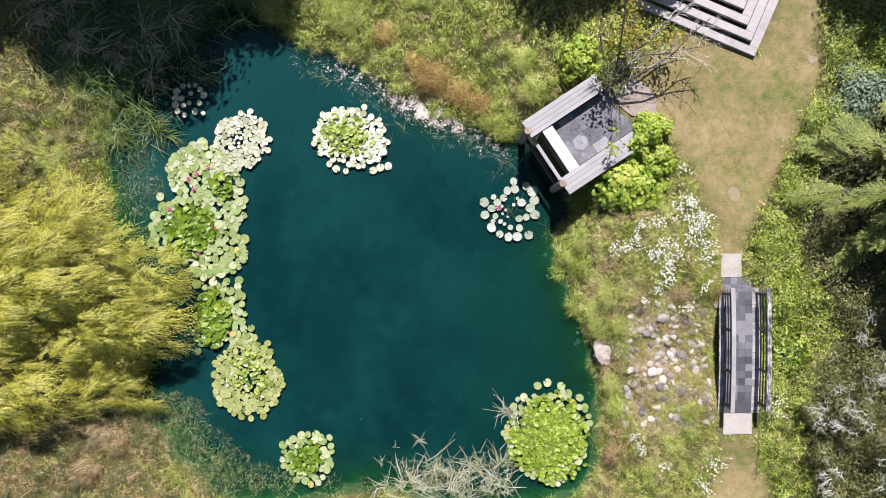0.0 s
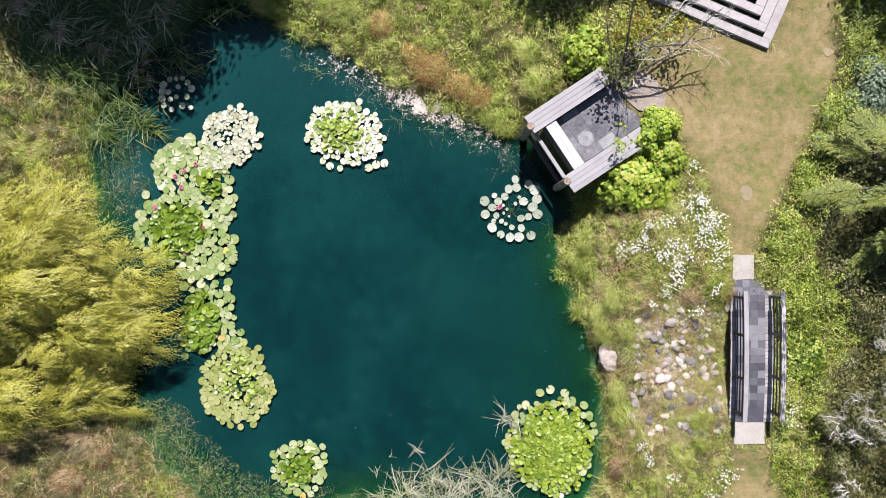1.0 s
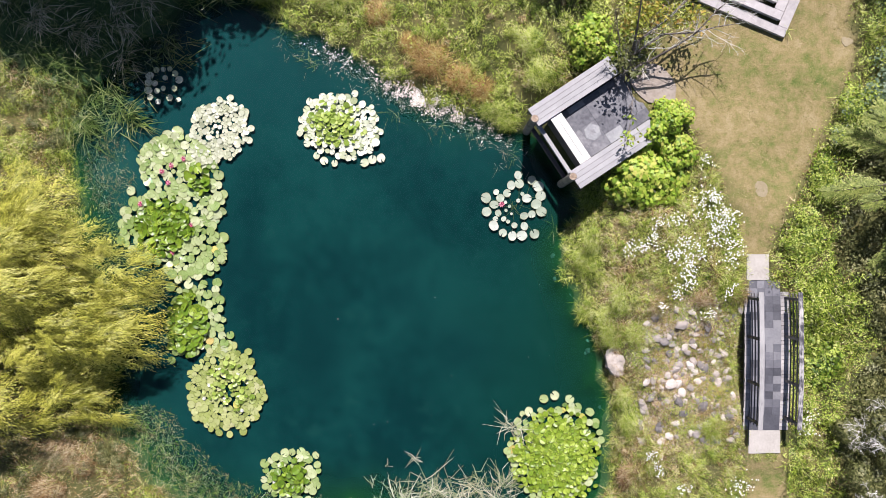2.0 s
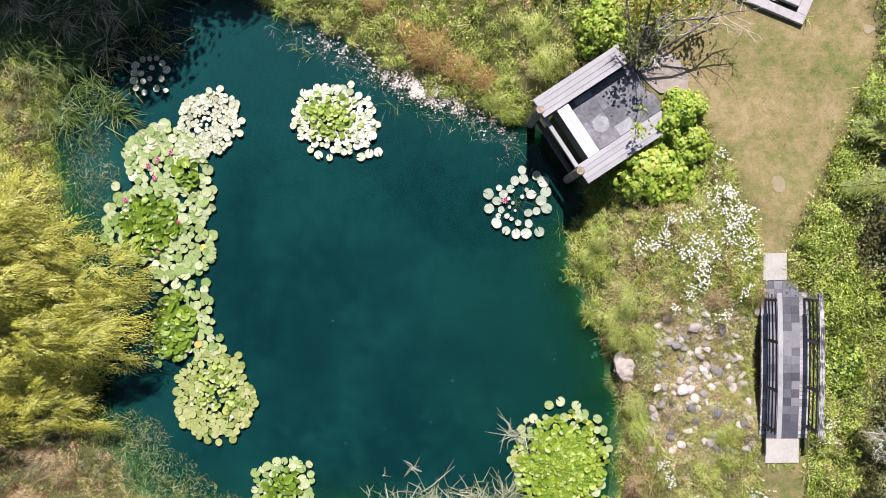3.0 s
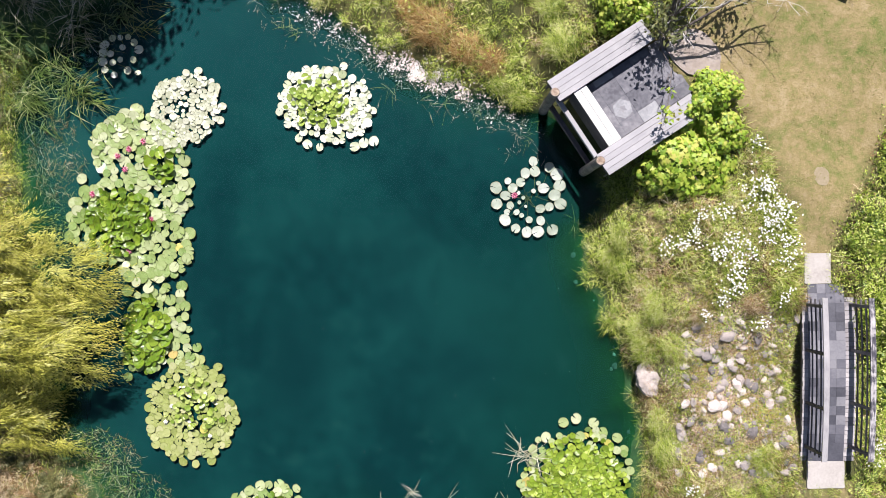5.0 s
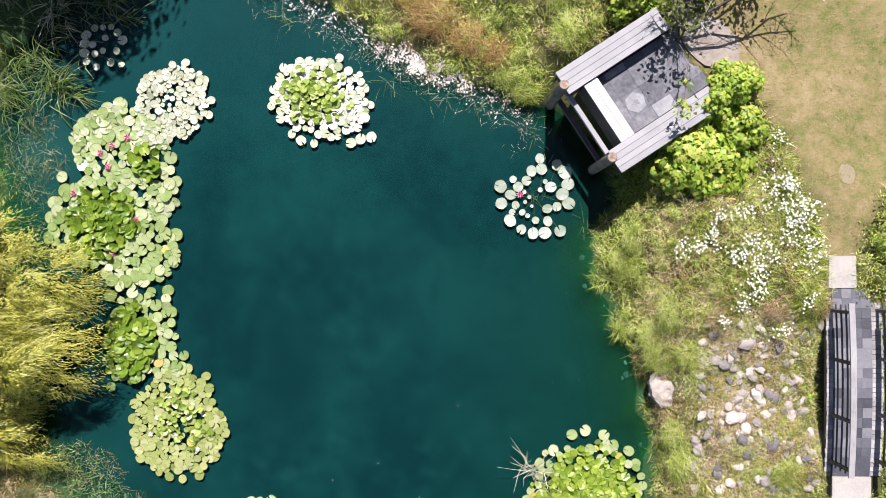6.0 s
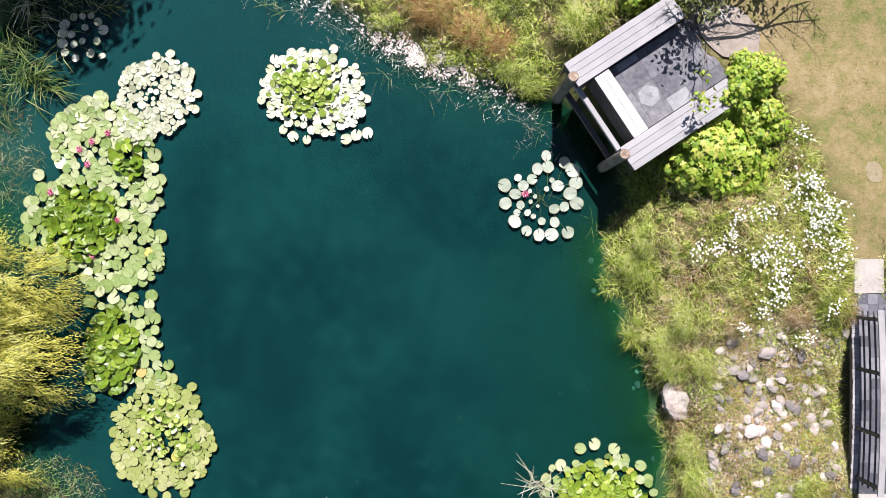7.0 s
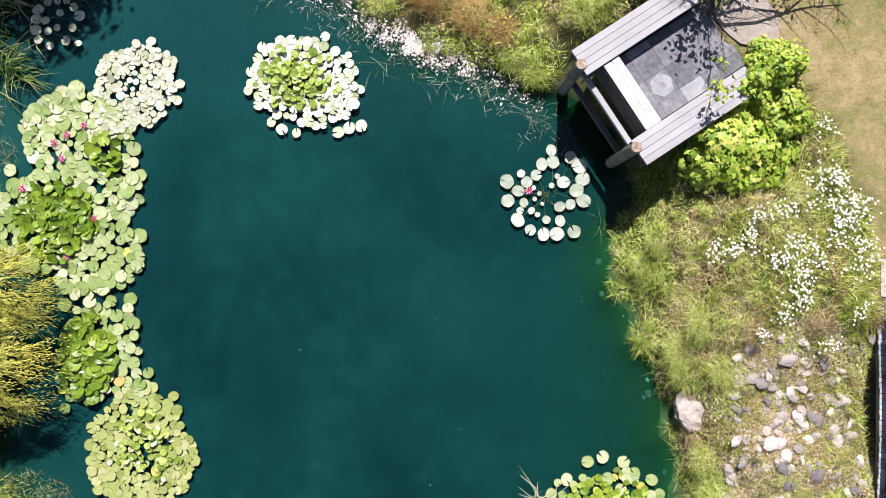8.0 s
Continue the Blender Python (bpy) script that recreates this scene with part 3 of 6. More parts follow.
LAWN = [(8.0, 7.3), (9.5, 7.0), (10.6, 6.6), (11.7, 9.5), (12.9, 9.5), (12.6, 7.3), (12.9, 6.0), (11.9, 3.7), (10.8, 1.2), (10.25, -0.3), (9.3, -0.3),
        (9.05, 1.2), (8.2, 3.1), (7.6, 4.2), (6.2, 4.4), (5.9, 5.6)]
LAWN_END = [(9.5, -6.2), (10.7, -6.2), (11.3, -8.5), (11.8, -14), (9.0, -14), (9.3, -8.5)]


def relief(x, y):
    """How tall the wild growth stands: lush clumps beside low hollows."""
    return np.clip(0.62 + 0.6 * blob_noise(x, y, 0.4, 31) + 0.45 * blob_noise(x, y, 0.17, 33) + 0.25 * blob_noise(x, y, 1.6, 32), 0.12, 2.0)


def lawn_mask(x, y):
    return inside(LAWN, x, y) | inside(LAWN_END, x, y)


def stony_mask(x, y):
    return np.exp(-(((x - 7.75) / 1.6) ** 4 + ((y + 3.6) / 2.6) ** 4))


def shaded_corner(x, y):
    """The reed corner in tree shade: mud colour darkens it for that shade, and only reeds grow."""
    return (x > -14.5) & (x < -6.8) & (y > 4.6 - 0.35 * (x + 10)) & (y > 3.8)


def build_ground():
    near = np.arange(-20, 20.01, 0.2)
    far = np.array([24, 30, 45, 80, 160, 400, 1000, 2500.0])
    g = np.concatenate([-far[::-1], near, far])
    X, Y = np.meshgrid(g, g, indexing="ij")
    Z = ground_z(X, Y)
    n = len(g)
    v = np.stack([X, Y, Z], -1).reshape(-1, 3)
    i = (np.arange(n - 1)[:, None] * n + np.arange(n - 1)[None]).ravel()
    tris = np.concatenate([np.stack([i, i + n, i + n + 1], 1), np.stack([i, i + n + 1, i + 1], 1)])
    me = mesh_arrays("ground", v, tris, MAT["ground"])
    d = shore_distance(X, Y).ravel()
    wob = 0.15 * blob_noise(X, Y, 0.3, 5)
    soft = np.mean([lawn_mask(X + a + wob, Y + b + wob) for a in (-0.2, 0, 0.2) for b in (-0.2, 0, 0.2)], axis=0)
    # bed: the pond's mud, also laid over the reed corner to paint its shade
    for key, val in (("lawn", soft.ravel()), ("stony", stony_mask(X, Y).ravel()), ("bed", np.maximum(1 - smooth(-0.2, 0.1, d), shaded_corner(X, Y).ravel()))):
        me.attributes.new(key, "FLOAT", "POINT").data.foreach_set("value", np.asarray(val, np.float32))
    me.polygons.foreach_set("use_smooth", np.ones(len(me.polygons), bool))
    tagged(new("ground", me), "grassy garden ground sloping down to the pond", "ground", kind="structure")


def build_water():
    g = np.arange(-15, 8.01, 0.2)
    h = np.arange(-13, 12.01, 0.2)
    X, Y = np.meshgrid(g, h, indexing="ij")
    n, k = len(h), len(g)
    i = (np.arange(k - 1)[:, None] * n + np.arange(n - 1)[None]).ravel()
    tris = np.concatenate([np.stack([i, i + n, i + n + 1], 1), np.stack([i, i + n + 1, i + 1], 1)])
    d = shore_distance(X, Y).ravel()
    depth = np.maximum(-ground_z(X, Y).ravel(), 0)
    for name, z, mat, reach, label in (("water", 0.0, "water", 0.5, "still pond water with a clear glossy surface"), ("water_body", -0.09, "murk", 0.3, "murky teal depth of the pond, greener at its rim")):
        v = np.stack([X, Y, np.full_like(X, z)], -1).reshape(-1, 3)
        me = mesh_arrays(name, v, tris[(d[tris] < reach).any(1)], MAT[mat])
        murk = 1 - np.exp(-np.maximum(depth - 0.08, 0) * 2.6)
        me.attributes.new("murk", "FLOAT", "POINT").data.foreach_set("value", murk.astype(np.float32))
        me.attributes.new("silt", "FLOAT", "POINT").data.foreach_set("value", (0.75 * smooth(1.0, 7.5, Y) + 0.25 * smooth(-6, -9, X)).ravel().astype(np.float32))
        me.attributes.new("algae", "FLOAT", "POINT").data.foreach_set("value", (smooth(-2.0, 5.5, X) * smooth(4.0, -3.0, Y)).ravel().astype(np.float32))
        bay = 0.7 * np.exp(-((X + 11.3) / 1.3) ** 2 - ((Y - 2.6) / 1.3) ** 2) + 0.22 * smooth(-0.5, -3.5, X + 0.8 * Y + 13.2)
        pit = sum(k * np.exp(-((X - a) / rx) ** 2 - ((Y - b) / ry) ** 2) for a, b, rx, ry, k in ((-1.4, -1.6, 0.7, 0.6, 0.6), (-4.2, -3.4, 1.0, 1.5, 0.7), (0.6, -3.4, 1.3, 0.9, 0.5), (-6.3, 0.8, 0.5, 2.2, 0.5)))
        me.attributes.new("pit", "FLOAT", "POINT").data.foreach_set("value", np.clip(pit, 0, 1).ravel().astype(np.float32))
        me.attributes.new("bay", "FLOAT", "POINT").data.foreach_set("value", bay.ravel().astype(np.float32))
        me.polygons.foreach_set("use_smooth", np.ones(len(me.polygons), bool))
        tagged(new(name, me), label, "water", kind="structure")


build_ground()
build_water()

# ---- the seating deck over the shore ----
def prism(sides, r, x, y, z0, z1, turn=0.0, star=None):
    """A flat upright prism; with star, every second corner is drawn in."""
    bm = bmesh.new()
    n = sides * (2 if star else 1)
    rr = [r * (star if star and k % 2 else 1.0) for k in range(n)]
    low, high = ([bm.verts.new((x + q * math.cos(turn + k * math.tau / n), y + q * math.sin(turn + k * math.tau / n), z)) for k, q in enumerate(rr)] for z in (z0, z1))
    bm.faces.new(high)
    bm.faces.new(low[::-1])
    for k in range(n):
        bm.faces.new((low[k], low[(k + 1) % n], high[(k + 1) % n], high[k]))
    return bm



U_ANGLE = 33.6
DECK = (2.72, 4.25)


def build_seating_deck():
    """Local x runs back from the water, local y runs across to minus (the sunny bench is at y = 0)."""
    deck = thing("seating_deck", "weathered timber seating deck with slate floor, built over the pond's shore", "deck", (DECK[0], DECK[1], 0), U_ANGLE)
    top = 2.15
    for side, y0 in (("far", 0.0), ("near", -2.29)):
        bench = new("bench")
        bench.parent = deck
        tagged(bench, "long grey plank bench with four boards")
        for k in range(4):
            a, b = y0 - k * 0.156, y0 - (k + 1) * 0.156 + 0.005
            part("board", box(bmesh.new(), -0.02 + rng.uniform(-0.01, 0.01), 2.9 + rng.uniform(-0.02, 0.02), b, a, top - 0.04, top), MAT["wood"], bench)
        part("side_panel", box(bmesh.new(), 0.06, 2.85, y0 - 0.05, y0 - 0.02, 1.2, top - 0.045), MAT["wood_dark"], bench)
        part("side_panel", box(bmesh.new(), 0.06, 2.85, y0 - 0.60, y0 - 0.57, 1.2, top - 0.045), MAT["wood_dark"], bench)
        part("end_panel", box(bmesh.new(), 0.03, 0.055, y0 - 0.60, y0 - 0.02, 1.75, top - 0.045), MAT["wood_dark"], bench)
    for k, (a, b) in enumerate(((0.40, 0.59), (0.598, 0.785))):
        part("cross_board", box(bmesh.new(), a, b, -2.285, -0.628, 2.05, 2.09), MAT["wood_pale"], deck, "bleached almost white cross bench board")
    part("cross_bench_panel", box(bmesh.new(), 0.42, 0.45, -2.285, -0.628, 1.2, 2.045), MAT["wood_dark"], deck)
    part("cross_bench_panel", box(bmesh.new(), 0.74, 0.77, -2.285, -0.628, 1.6, 2.045), MAT["wood_dark"], deck)
    part("front_beam", box(bmesh.new(), 0.02, 0.14, -2.33, -0.46, 1.58, 1.70, 0.01), MAT["wood"], deck, "grey front beam below the bench")
    part("lower_beam", box(bmesh.new(), -0.05, 0.07, -2.6, -0.2, 0.78, 0.92, 0.01), MAT["wood_dark"], deck)
    for y in (-0.36, -2.47):
        bm = bmesh.new()
        tube(bm, [(-0.02, y, -0.9), (-0.02, y, 0.6), (-0.01, y, 2.17), (-0.01, y, 2.2)], [0.14, 0.135, 0.125, 0.11], 14)
        post = part("post", bm, MAT["log"], deck, "round log post with a checked end")
        part("end_grain", prism(14, 0.108, -0.01, y, 2.198, 2.206), MAT["end_grain"], post, "brown sawn end with a pale middle")
    # floor joists and slate
    part("floor_frame", box(bmesh.new(), 0.5, 3.15, -2.28, -0.63, 1.55, 1.735), MAT["grout"], deck)
    us = [0.80, 1.06, 1.62, 2.18, 2.74, 3.14]
    vs = [0.635, 0.81, 1.37, 1.93, 2.275]
    for i in range(5):
        for j in range(4):
            pale = (i, j) in ((1, 2), (1, 0), (2, 3))
            part("slate_tile", box(bmesh.new(), us[i] + 0.0015, us[i + 1] - 0.0015, -vs[j + 1] + 0.0015, -vs[j] - 0.0015, 1.72, 1.75 + rng.uniform(0, 0.002), 0.002), MAT["slate_pale" if pale and j != 2 else "slate_deck"], deck)
    inlay = part("inlay", prism(6, 0.27, 1.34, -1.65, 1.752, 1.760, 0.2), MAT["slate_pale"], deck, "pale hexagonal inlay in the slate floor")
    part("inlay_star", prism(5, 0.12, 1.34, -1.65, 1.755, 1.764, 0.5, 0.55), MAT["slate_deck"], inlay)


build_seating_deck()


def slab(name, label, cx, cy, w, h, turn=0.0, thick=0.12, mat="concrete", z=None, rough=0.01, round_edge=False):
    z = float(ground_z(cx, cy)) + 0.02 if z is None else z
    ob = thing(name, label, "slab", (cx, cy, z), turn)
    bm = bmesh.new()
    ring = []
    if round_edge:
        ring = [bm.verts.new((w / 2 * math.cos(a) * rng.uniform(0.88, 1.06), h / 2 * math.sin(a) * rng.uniform(0.88, 1.06), 0)) for a in [k * math.tau / 19 for k in range(19)]]
    corners = [] if round_edge else [(-w / 2, -h / 2), (w / 2, -h / 2), (w / 2, h / 2), (-w / 2, h / 2)]
    for (ax, ay), (bx, by) in zip(corners, corners[1:] + corners[:1]):
        for q in (0.03, 0.3, 0.6, 0.97):
            ring.append(bm.verts.new((ax + (bx - ax) * q + rng.uniform(-rough, rough), ay + (by - ay) * q + rng.uniform(-rough, rough), 0)))
    f = bm.faces.new(ring)
    ext = bmesh.ops.extrude_face_region(bm, geom=[f])["geom"]
    bmesh.ops.translate(bm, verts=[v for v in ext if isinstance(v, bmesh.types.BMVert)], vec=(0, 0, -thick))
    bmesh.ops.recalc_face_normals(bm, faces=bm.faces[:])
    part("slab_body", bm, MAT[mat], ob)
    return ob


slab("landing_slab", "pale concrete slab at the foot of the footbridge", 10.1, -5.95, 0.98, 0.72, 0, 0.5, z=1.645)
slab("landing_slab", "pale concrete slab at the head of the footbridge", 9.87, -0.55, 0.68, 0.80, 0, 0.5, z=1.73)
slab("landing_slab", "pale stone slab behind the seating deck", 6.6, 5.1, 1.6, 1.15, -35, 0.2, mat="flagstone", z=1.81, round_edge=True)
slab("stepping_stone", "worn flat stone sunk in the dry lawn", 9.9, 1.85, 0.42, 0.5, 20, 0.1, "worn", z=float(ground_z(9.9, 1.85)) + 0.008, round_edge=True)
slab("stepping_stone", "worn flat stone sunk in the dry lawn", 12.55, 6.45, 0.42, 0.36, 40, 0.1, "worn", z=float(ground_z(12.55, 6.45)) + 0.008, round_edge=True)


def build_footbridge():
    """An arched garden footbridge; local y runs along it."""
    bridge = thing("footbridge", "arched timber footbridge with slate tiles and weathered grey rails", "bridge", (0, 0, 0))
    y0, y1 = -0.96, -5.60

    def arch(y):
        s = (y - y0) / (y1 - y0)
        return 1.70 - 0.06 * s + 0.13 * 4 * s * (1 - s)

    def beam(name, xa, xb, za, zb, ya, yb, material, label="", parent=None, n=12, soft=0.006):
        bm = bmesh.new()
        rows = []
        for k in range(n + 1):
            y = ya + (yb - ya) * k / n
            z = arch(y)
            rows.append([bm.verts.new(p) for p in ((xa, y, z + za), (xb, y, z + za), (xb, y, z + zb), (xa, y, z + zb))])
        for r0, r1 in zip(rows, rows[1:]):
            for k in range(4):
                bm.faces.new((r0[k], r0[(k + 1) % 4], r1[(k + 1) % 4], r1[k]))
        bm.faces.new(rows[0][::-1])
        bm.faces.new(rows[-1])
        bmesh.ops.recalc_face_normals(bm, faces=bm.faces[:])
        bmesh.ops.bevel(bm, geom=[e for e in bm.edges if len(e.link_faces) == 2 and e.calc_face_angle() > 1.0], offset=soft, segments=1, affect="EDGES")
        return part(name, bm, material, parent or bridge, label)

    XL, XR, SL, SR = 9.45, 10.84, 9.60, 10.55
    beam("stringer", XL + 0.06, XL + 0.12, -0.28, -0.07, y0, y1, MAT["wood_dark"], "dark arched bearer under the planks")
    beam("stringer", XR - 0.12, XR - 0.06, -0.28, -0.07, y0, y1, MAT["wood_dark"], "dark arched bearer under the planks")
    planks = 40
    for q in range(planks):
        ya = y0 + (y1 - y0) * q / planks
        yb = y0 + (y1 - y0) * (q + 1) / planks + 0.008
        z = (arch(ya) + arch(yb)) / 2
        part("plank", box(bmesh.new(), XL + rng.uniform(-0.012, 0.012), XR + rng.uniform(-0.012, 0.012), yb, ya, z - 0.066, z - 0.030, 0.004), MAT["plank"], bridge)
    # slate tiles, four across
    rows = 19
    step = (y1 - y0) / rows
    k = 0
    while k < rows:
        big = k in (6, 17)
        cols = 1 if big else 4
        span = 2 if big else 1
        for c in range(cols):
            xa, xb = SL + (SR - SL) * c / cols + 0.001, SL + (SR - SL) * (c + 1) / cols - 0.001
            ya, yb = y0 + step * k - 0.001, y0 + step * (k + span) + 0.001
            beam("slate_tile", xa, xb, -0.028, 0.004 + rng.uniform(0, 0.004), ya, yb, MAT["slate"], n=span, soft=0.002)
        k += span
    for xp, side in ((XL + 0.11, -1), (10.72, 1)):
        for yp in (-1.5, -2.68, -4.05, -5.2):
            part("post", box(bmesh.new(), xp - 0.04, xp + 0.04, yp - 0.04, yp + 0.04, arch(yp) - 0.25, arch(yp) + 0.925), MAT["wood_dark"], bridge)
        for h in (0.25, 0.47, 0.69):
            beam("mid_rail", xp - 0.018, xp + 0.018, h - 0.018, h + 0.018, -1.33, -5.32, MAT["wood_dark"])
        beam("top_rail", xp - 0.07, xp + 0.07, 0.925, 0.97, -1.28, -5.36, MAT["rail" if side > 0 else "wood_y"], "weathered grey top rail with open grain")


build_footbridge()


def build_steps():
    """A stepped deck corner whose treads turn round two sides."""
    ob = thing("garden_steps", "white-grey painted timber steps with open dark risers, at the lawn's edge", "steps", (10.5, 6.45, 0), -23.2)
    ground = 1.95
    for k in range(7):
        z = ground + 0.17 * (k + 1)
        o = 0.36 * k
        part("tread", box(bmesh.new(), -8.0, -o, o, o + 0.27, z - 0.05, z), MAT["paint"], ob)
        part("tread", box(bmesh.new(), -o - 0.30, -o, o + 0.274, 9.0, z - 0.05, z), MAT["paint"], ob)
        part("riser", box(bmesh.new(), -8.0, -o - 0.015, o + 0.015, o + 0.04, z - 0.17, z - 0.055), MAT["paint"], ob)
        part("riser", box(bmesh.new(), -o - 0.04, -o - 0.015, o + 0.045, 9.0, z - 0.17, z - 0.055), MAT["paint"], ob)
    part("skirt", box(bmesh.new(), -8.0, -0.06, 0.1, 0.14, ground - 0.4, ground + 0.0), MAT["wood_dark"], ob)
    z = ground + 0.17 * 7
    part("platform", box(bmesh.new(), -8.0, -0.36 * 6 - 0.31, 0.36 * 6 + 0.31, 9.0, z - 0.06, z - 0.01), MAT["paint"], ob)


build_steps()


# ---- water lilies ----
def pad_mesh(name, material, seed, cup=0.02, fold=0.0):
    """A round floating leaf, one unit in radius, with a narrow slit to its middle and a soft wavy rim; fold bends it along its rib."""
    r = np.random.default_rng(seed)
    n, gap = 21, r.choice([0.03, 0.06, 0.14, 0.36])
    cup = cup + r.uniform(-0.04, 0.07)
    ang = np.linspace(gap / 2, math.tau - gap / 2, n)
    wave = r.uniform(0.02, 0.06) * np.sin(ang * 3 + r.uniform(0, 6)) + r.uniform(0.0, 0.03) * np.sin(ang * 7 + r.uniform(0, 6))
    rim = 1 + 0.05 * np.sin(ang * 2 + r.uniform(0, 6)) + 0.03 * np.sin(ang * 5 + r.uniform(0, 6)) + r.normal(0, 0.022, n)
    v = [(0, 0, 0.0)]
    for k, z in ((0.5, 0.02), (0.9, cup), (1.0, cup + 0.01)):
        v += [(k * q * math.cos(a), k * q * math.sin(a), z + w * k + fold * abs(k * q * math.sin(a)) - 0.25 * fold * k * k) for a, q, w in zip(ang, rim, wave)]
    t = []
    for k in range(1, n):
        t.append((0, k, k + 1))
        for m in (0, n):
            t += [(m + k, m + n + k, m + n + k + 1), (m + k, m + n + k + 1, m + k + 1)]
    me = mesh_arrays(name, v, t, material)
    me.polygons.foreach_set("use_smooth", np.ones(len(t), bool))
    return me


PADS = {key: [pad_mesh("pad", MAT[key], 10 * i + k) for k in range(8)] for i, key in enumerate(("pad_white", "pad_mid", "pad_yellow", "pad_beige", "pad_blue", "pad_old"))}
LEAVES = {key: [pad_mesh("lily_leaf", MAT[key], 90 + k, 0.06, 0.08 + 0.07 * k) for k in range(5)] for key in ("pad_leaf", "pad_lime", "pad_fresh")}


def flower_mesh(material, name="flower"):
    pieces = []
    for ring, (count, rise, size) in enumerate(((9, 0.25, 1.0), (8, 0.8, 0.8), (5, 1.6, 0.5))):
        a = np.arange(count) * math.tau / count + ring * 0.3
        axis = np.stack([np.cos(a), np.sin(a), np.full(count, rise)], 1)
        pieces.append(stamp(LEAF, np.zeros((count, 3)) + (0, 0, 0.02), axis, np.tile((0, 0, 1.0), (count, 1)), size, 0.4 * size))
    return mesh_arrays(name, *joined(pieces), material)


PINK_FLOWER, WHITE_FLOWER = flower_mesh(MAT["pink"]), flower_mesh(MAT["petal"])


def scatter(ellipses, gap, tries):
    """Places in a union of ellipses, no two nearer than gap."""
    out = np.zeros((0, 2))
    ph = rng.uniform(0, math.tau, 2)
    for _ in range(tries):
        cx, cy, rx, ry = ellipses[rng.integers(len(ellipses))]
        a, r = rng.uniform(0, math.tau), math.sqrt(rng.uniform(0, 1))
        r *= 1 + 0.07 * math.sin(3 * a + ph[0]) + 0.06 * math.sin(7 * a + ph[1])
        p = np.array([cx + rx * r * math.cos(a), cy + ry * r * math.sin(a)])
        if not len(out) or np.min(np.hypot(*(out - p).T)) > gap:
            out = np.vstack([out, p])
    return out


def put_pad(lily, name, mesh, x, y, z, size, tilt, turn):
    ob = new(name, mesh)
    ob.parent = lily
    ob.matrix_basis = Matrix.Translation((x, y, z)) @ Euler((tilt * math.cos(turn * 3.1), tilt * math.sin(turn * 3.1), turn)).to_matrix().to_4x4() @ Matrix.Diagonal((size, size * rng.uniform(0.9, 1.0), size, 1))
    return ob


def water_lily(label, ellipses, key, size, gap, raised=(), flowers=(), tries=900, white=0, hole=None, leaf=0.11, green="pad_leaf", clear=0.5, loose=(), tilt=0.65):
    cx, cy = ellipses[0][:2]
    lily = thing("water_lily", label, "water lily", (cx, cy, 0), group="water lilies on the pond")
    spots = scatter(ellipses, gap, tries)
    for x, y in spots:
        if any(((x - a) / rx) ** 2 + ((y - b) / ry) ** 2 < rng.uniform(0.0, clear) for a, b, rx, ry, _ in raised):
            continue
        small = 1.0
        if hole and math.hypot(x - hole[0], y - hole[1]) < hole[2] * rng.uniform(0.5, 1.2):
            if rng.uniform() < 0.16:
                continue
            small = rng.uniform(0.55, 0.9)
        old = key in ("pad_mid", "pad_yellow") and rng.uniform() < 0.014
        put_pad(lily, "pad", PADS["pad_old" if old else key][rng.integers(8)], x - cx, y - cy, 0.015 + rng.uniform(0, 0.06), size * small * rng.uniform(0.66, 1.1), abs(rng.normal(0, 0.16)), rng.uniform(0, math.tau))
    for x, y in loose:
        put_pad(lily, "pad", PADS[key][rng.integers(8)], x - cx, y - cy, 0.012, size * rng.uniform(0.85, 1.2), 0.04, rng.uniform(0, math.tau))
    for a, b, rx, ry, count in raised:
        for x, y in scatter([(a, b, rx, ry)], leaf * 0.66, count * 9)[:count]:
            if math.hypot((x - a) / rx, (y - b) / ry) > rng.uniform(0.5, 1.1):
                continue
            m = 1 - min(1, math.hypot((x - a) / rx, (y - b) / ry))
            put_pad(lily, "leaf", LEAVES[green][rng.integers(5)], x - cx, y - cy, 0.03 + 0.11 * m + rng.uniform(0, 0.12), leaf * rng.uniform(0.65, 1.25), rng.uniform(0.1, tilt), rng.uniform(0, math.tau))
    for x, y in flowers:
        put_pad(lily, "flower", PINK_FLOWER, x - cx, y - cy, 0.08, 0.115, 0.1, rng.uniform(0, 6))
    for _ in range(white):
        p, q, rx, ry = ellipses[0]
        put_pad(lily, "flower", WHITE_FLOWER, rng.uniform(-0.6, 0.6) * rx, rng.uniform(-0.6, 0.6) * ry, 0.1, 0.08, 0.1, rng.uniform(0, 6))
    return lily


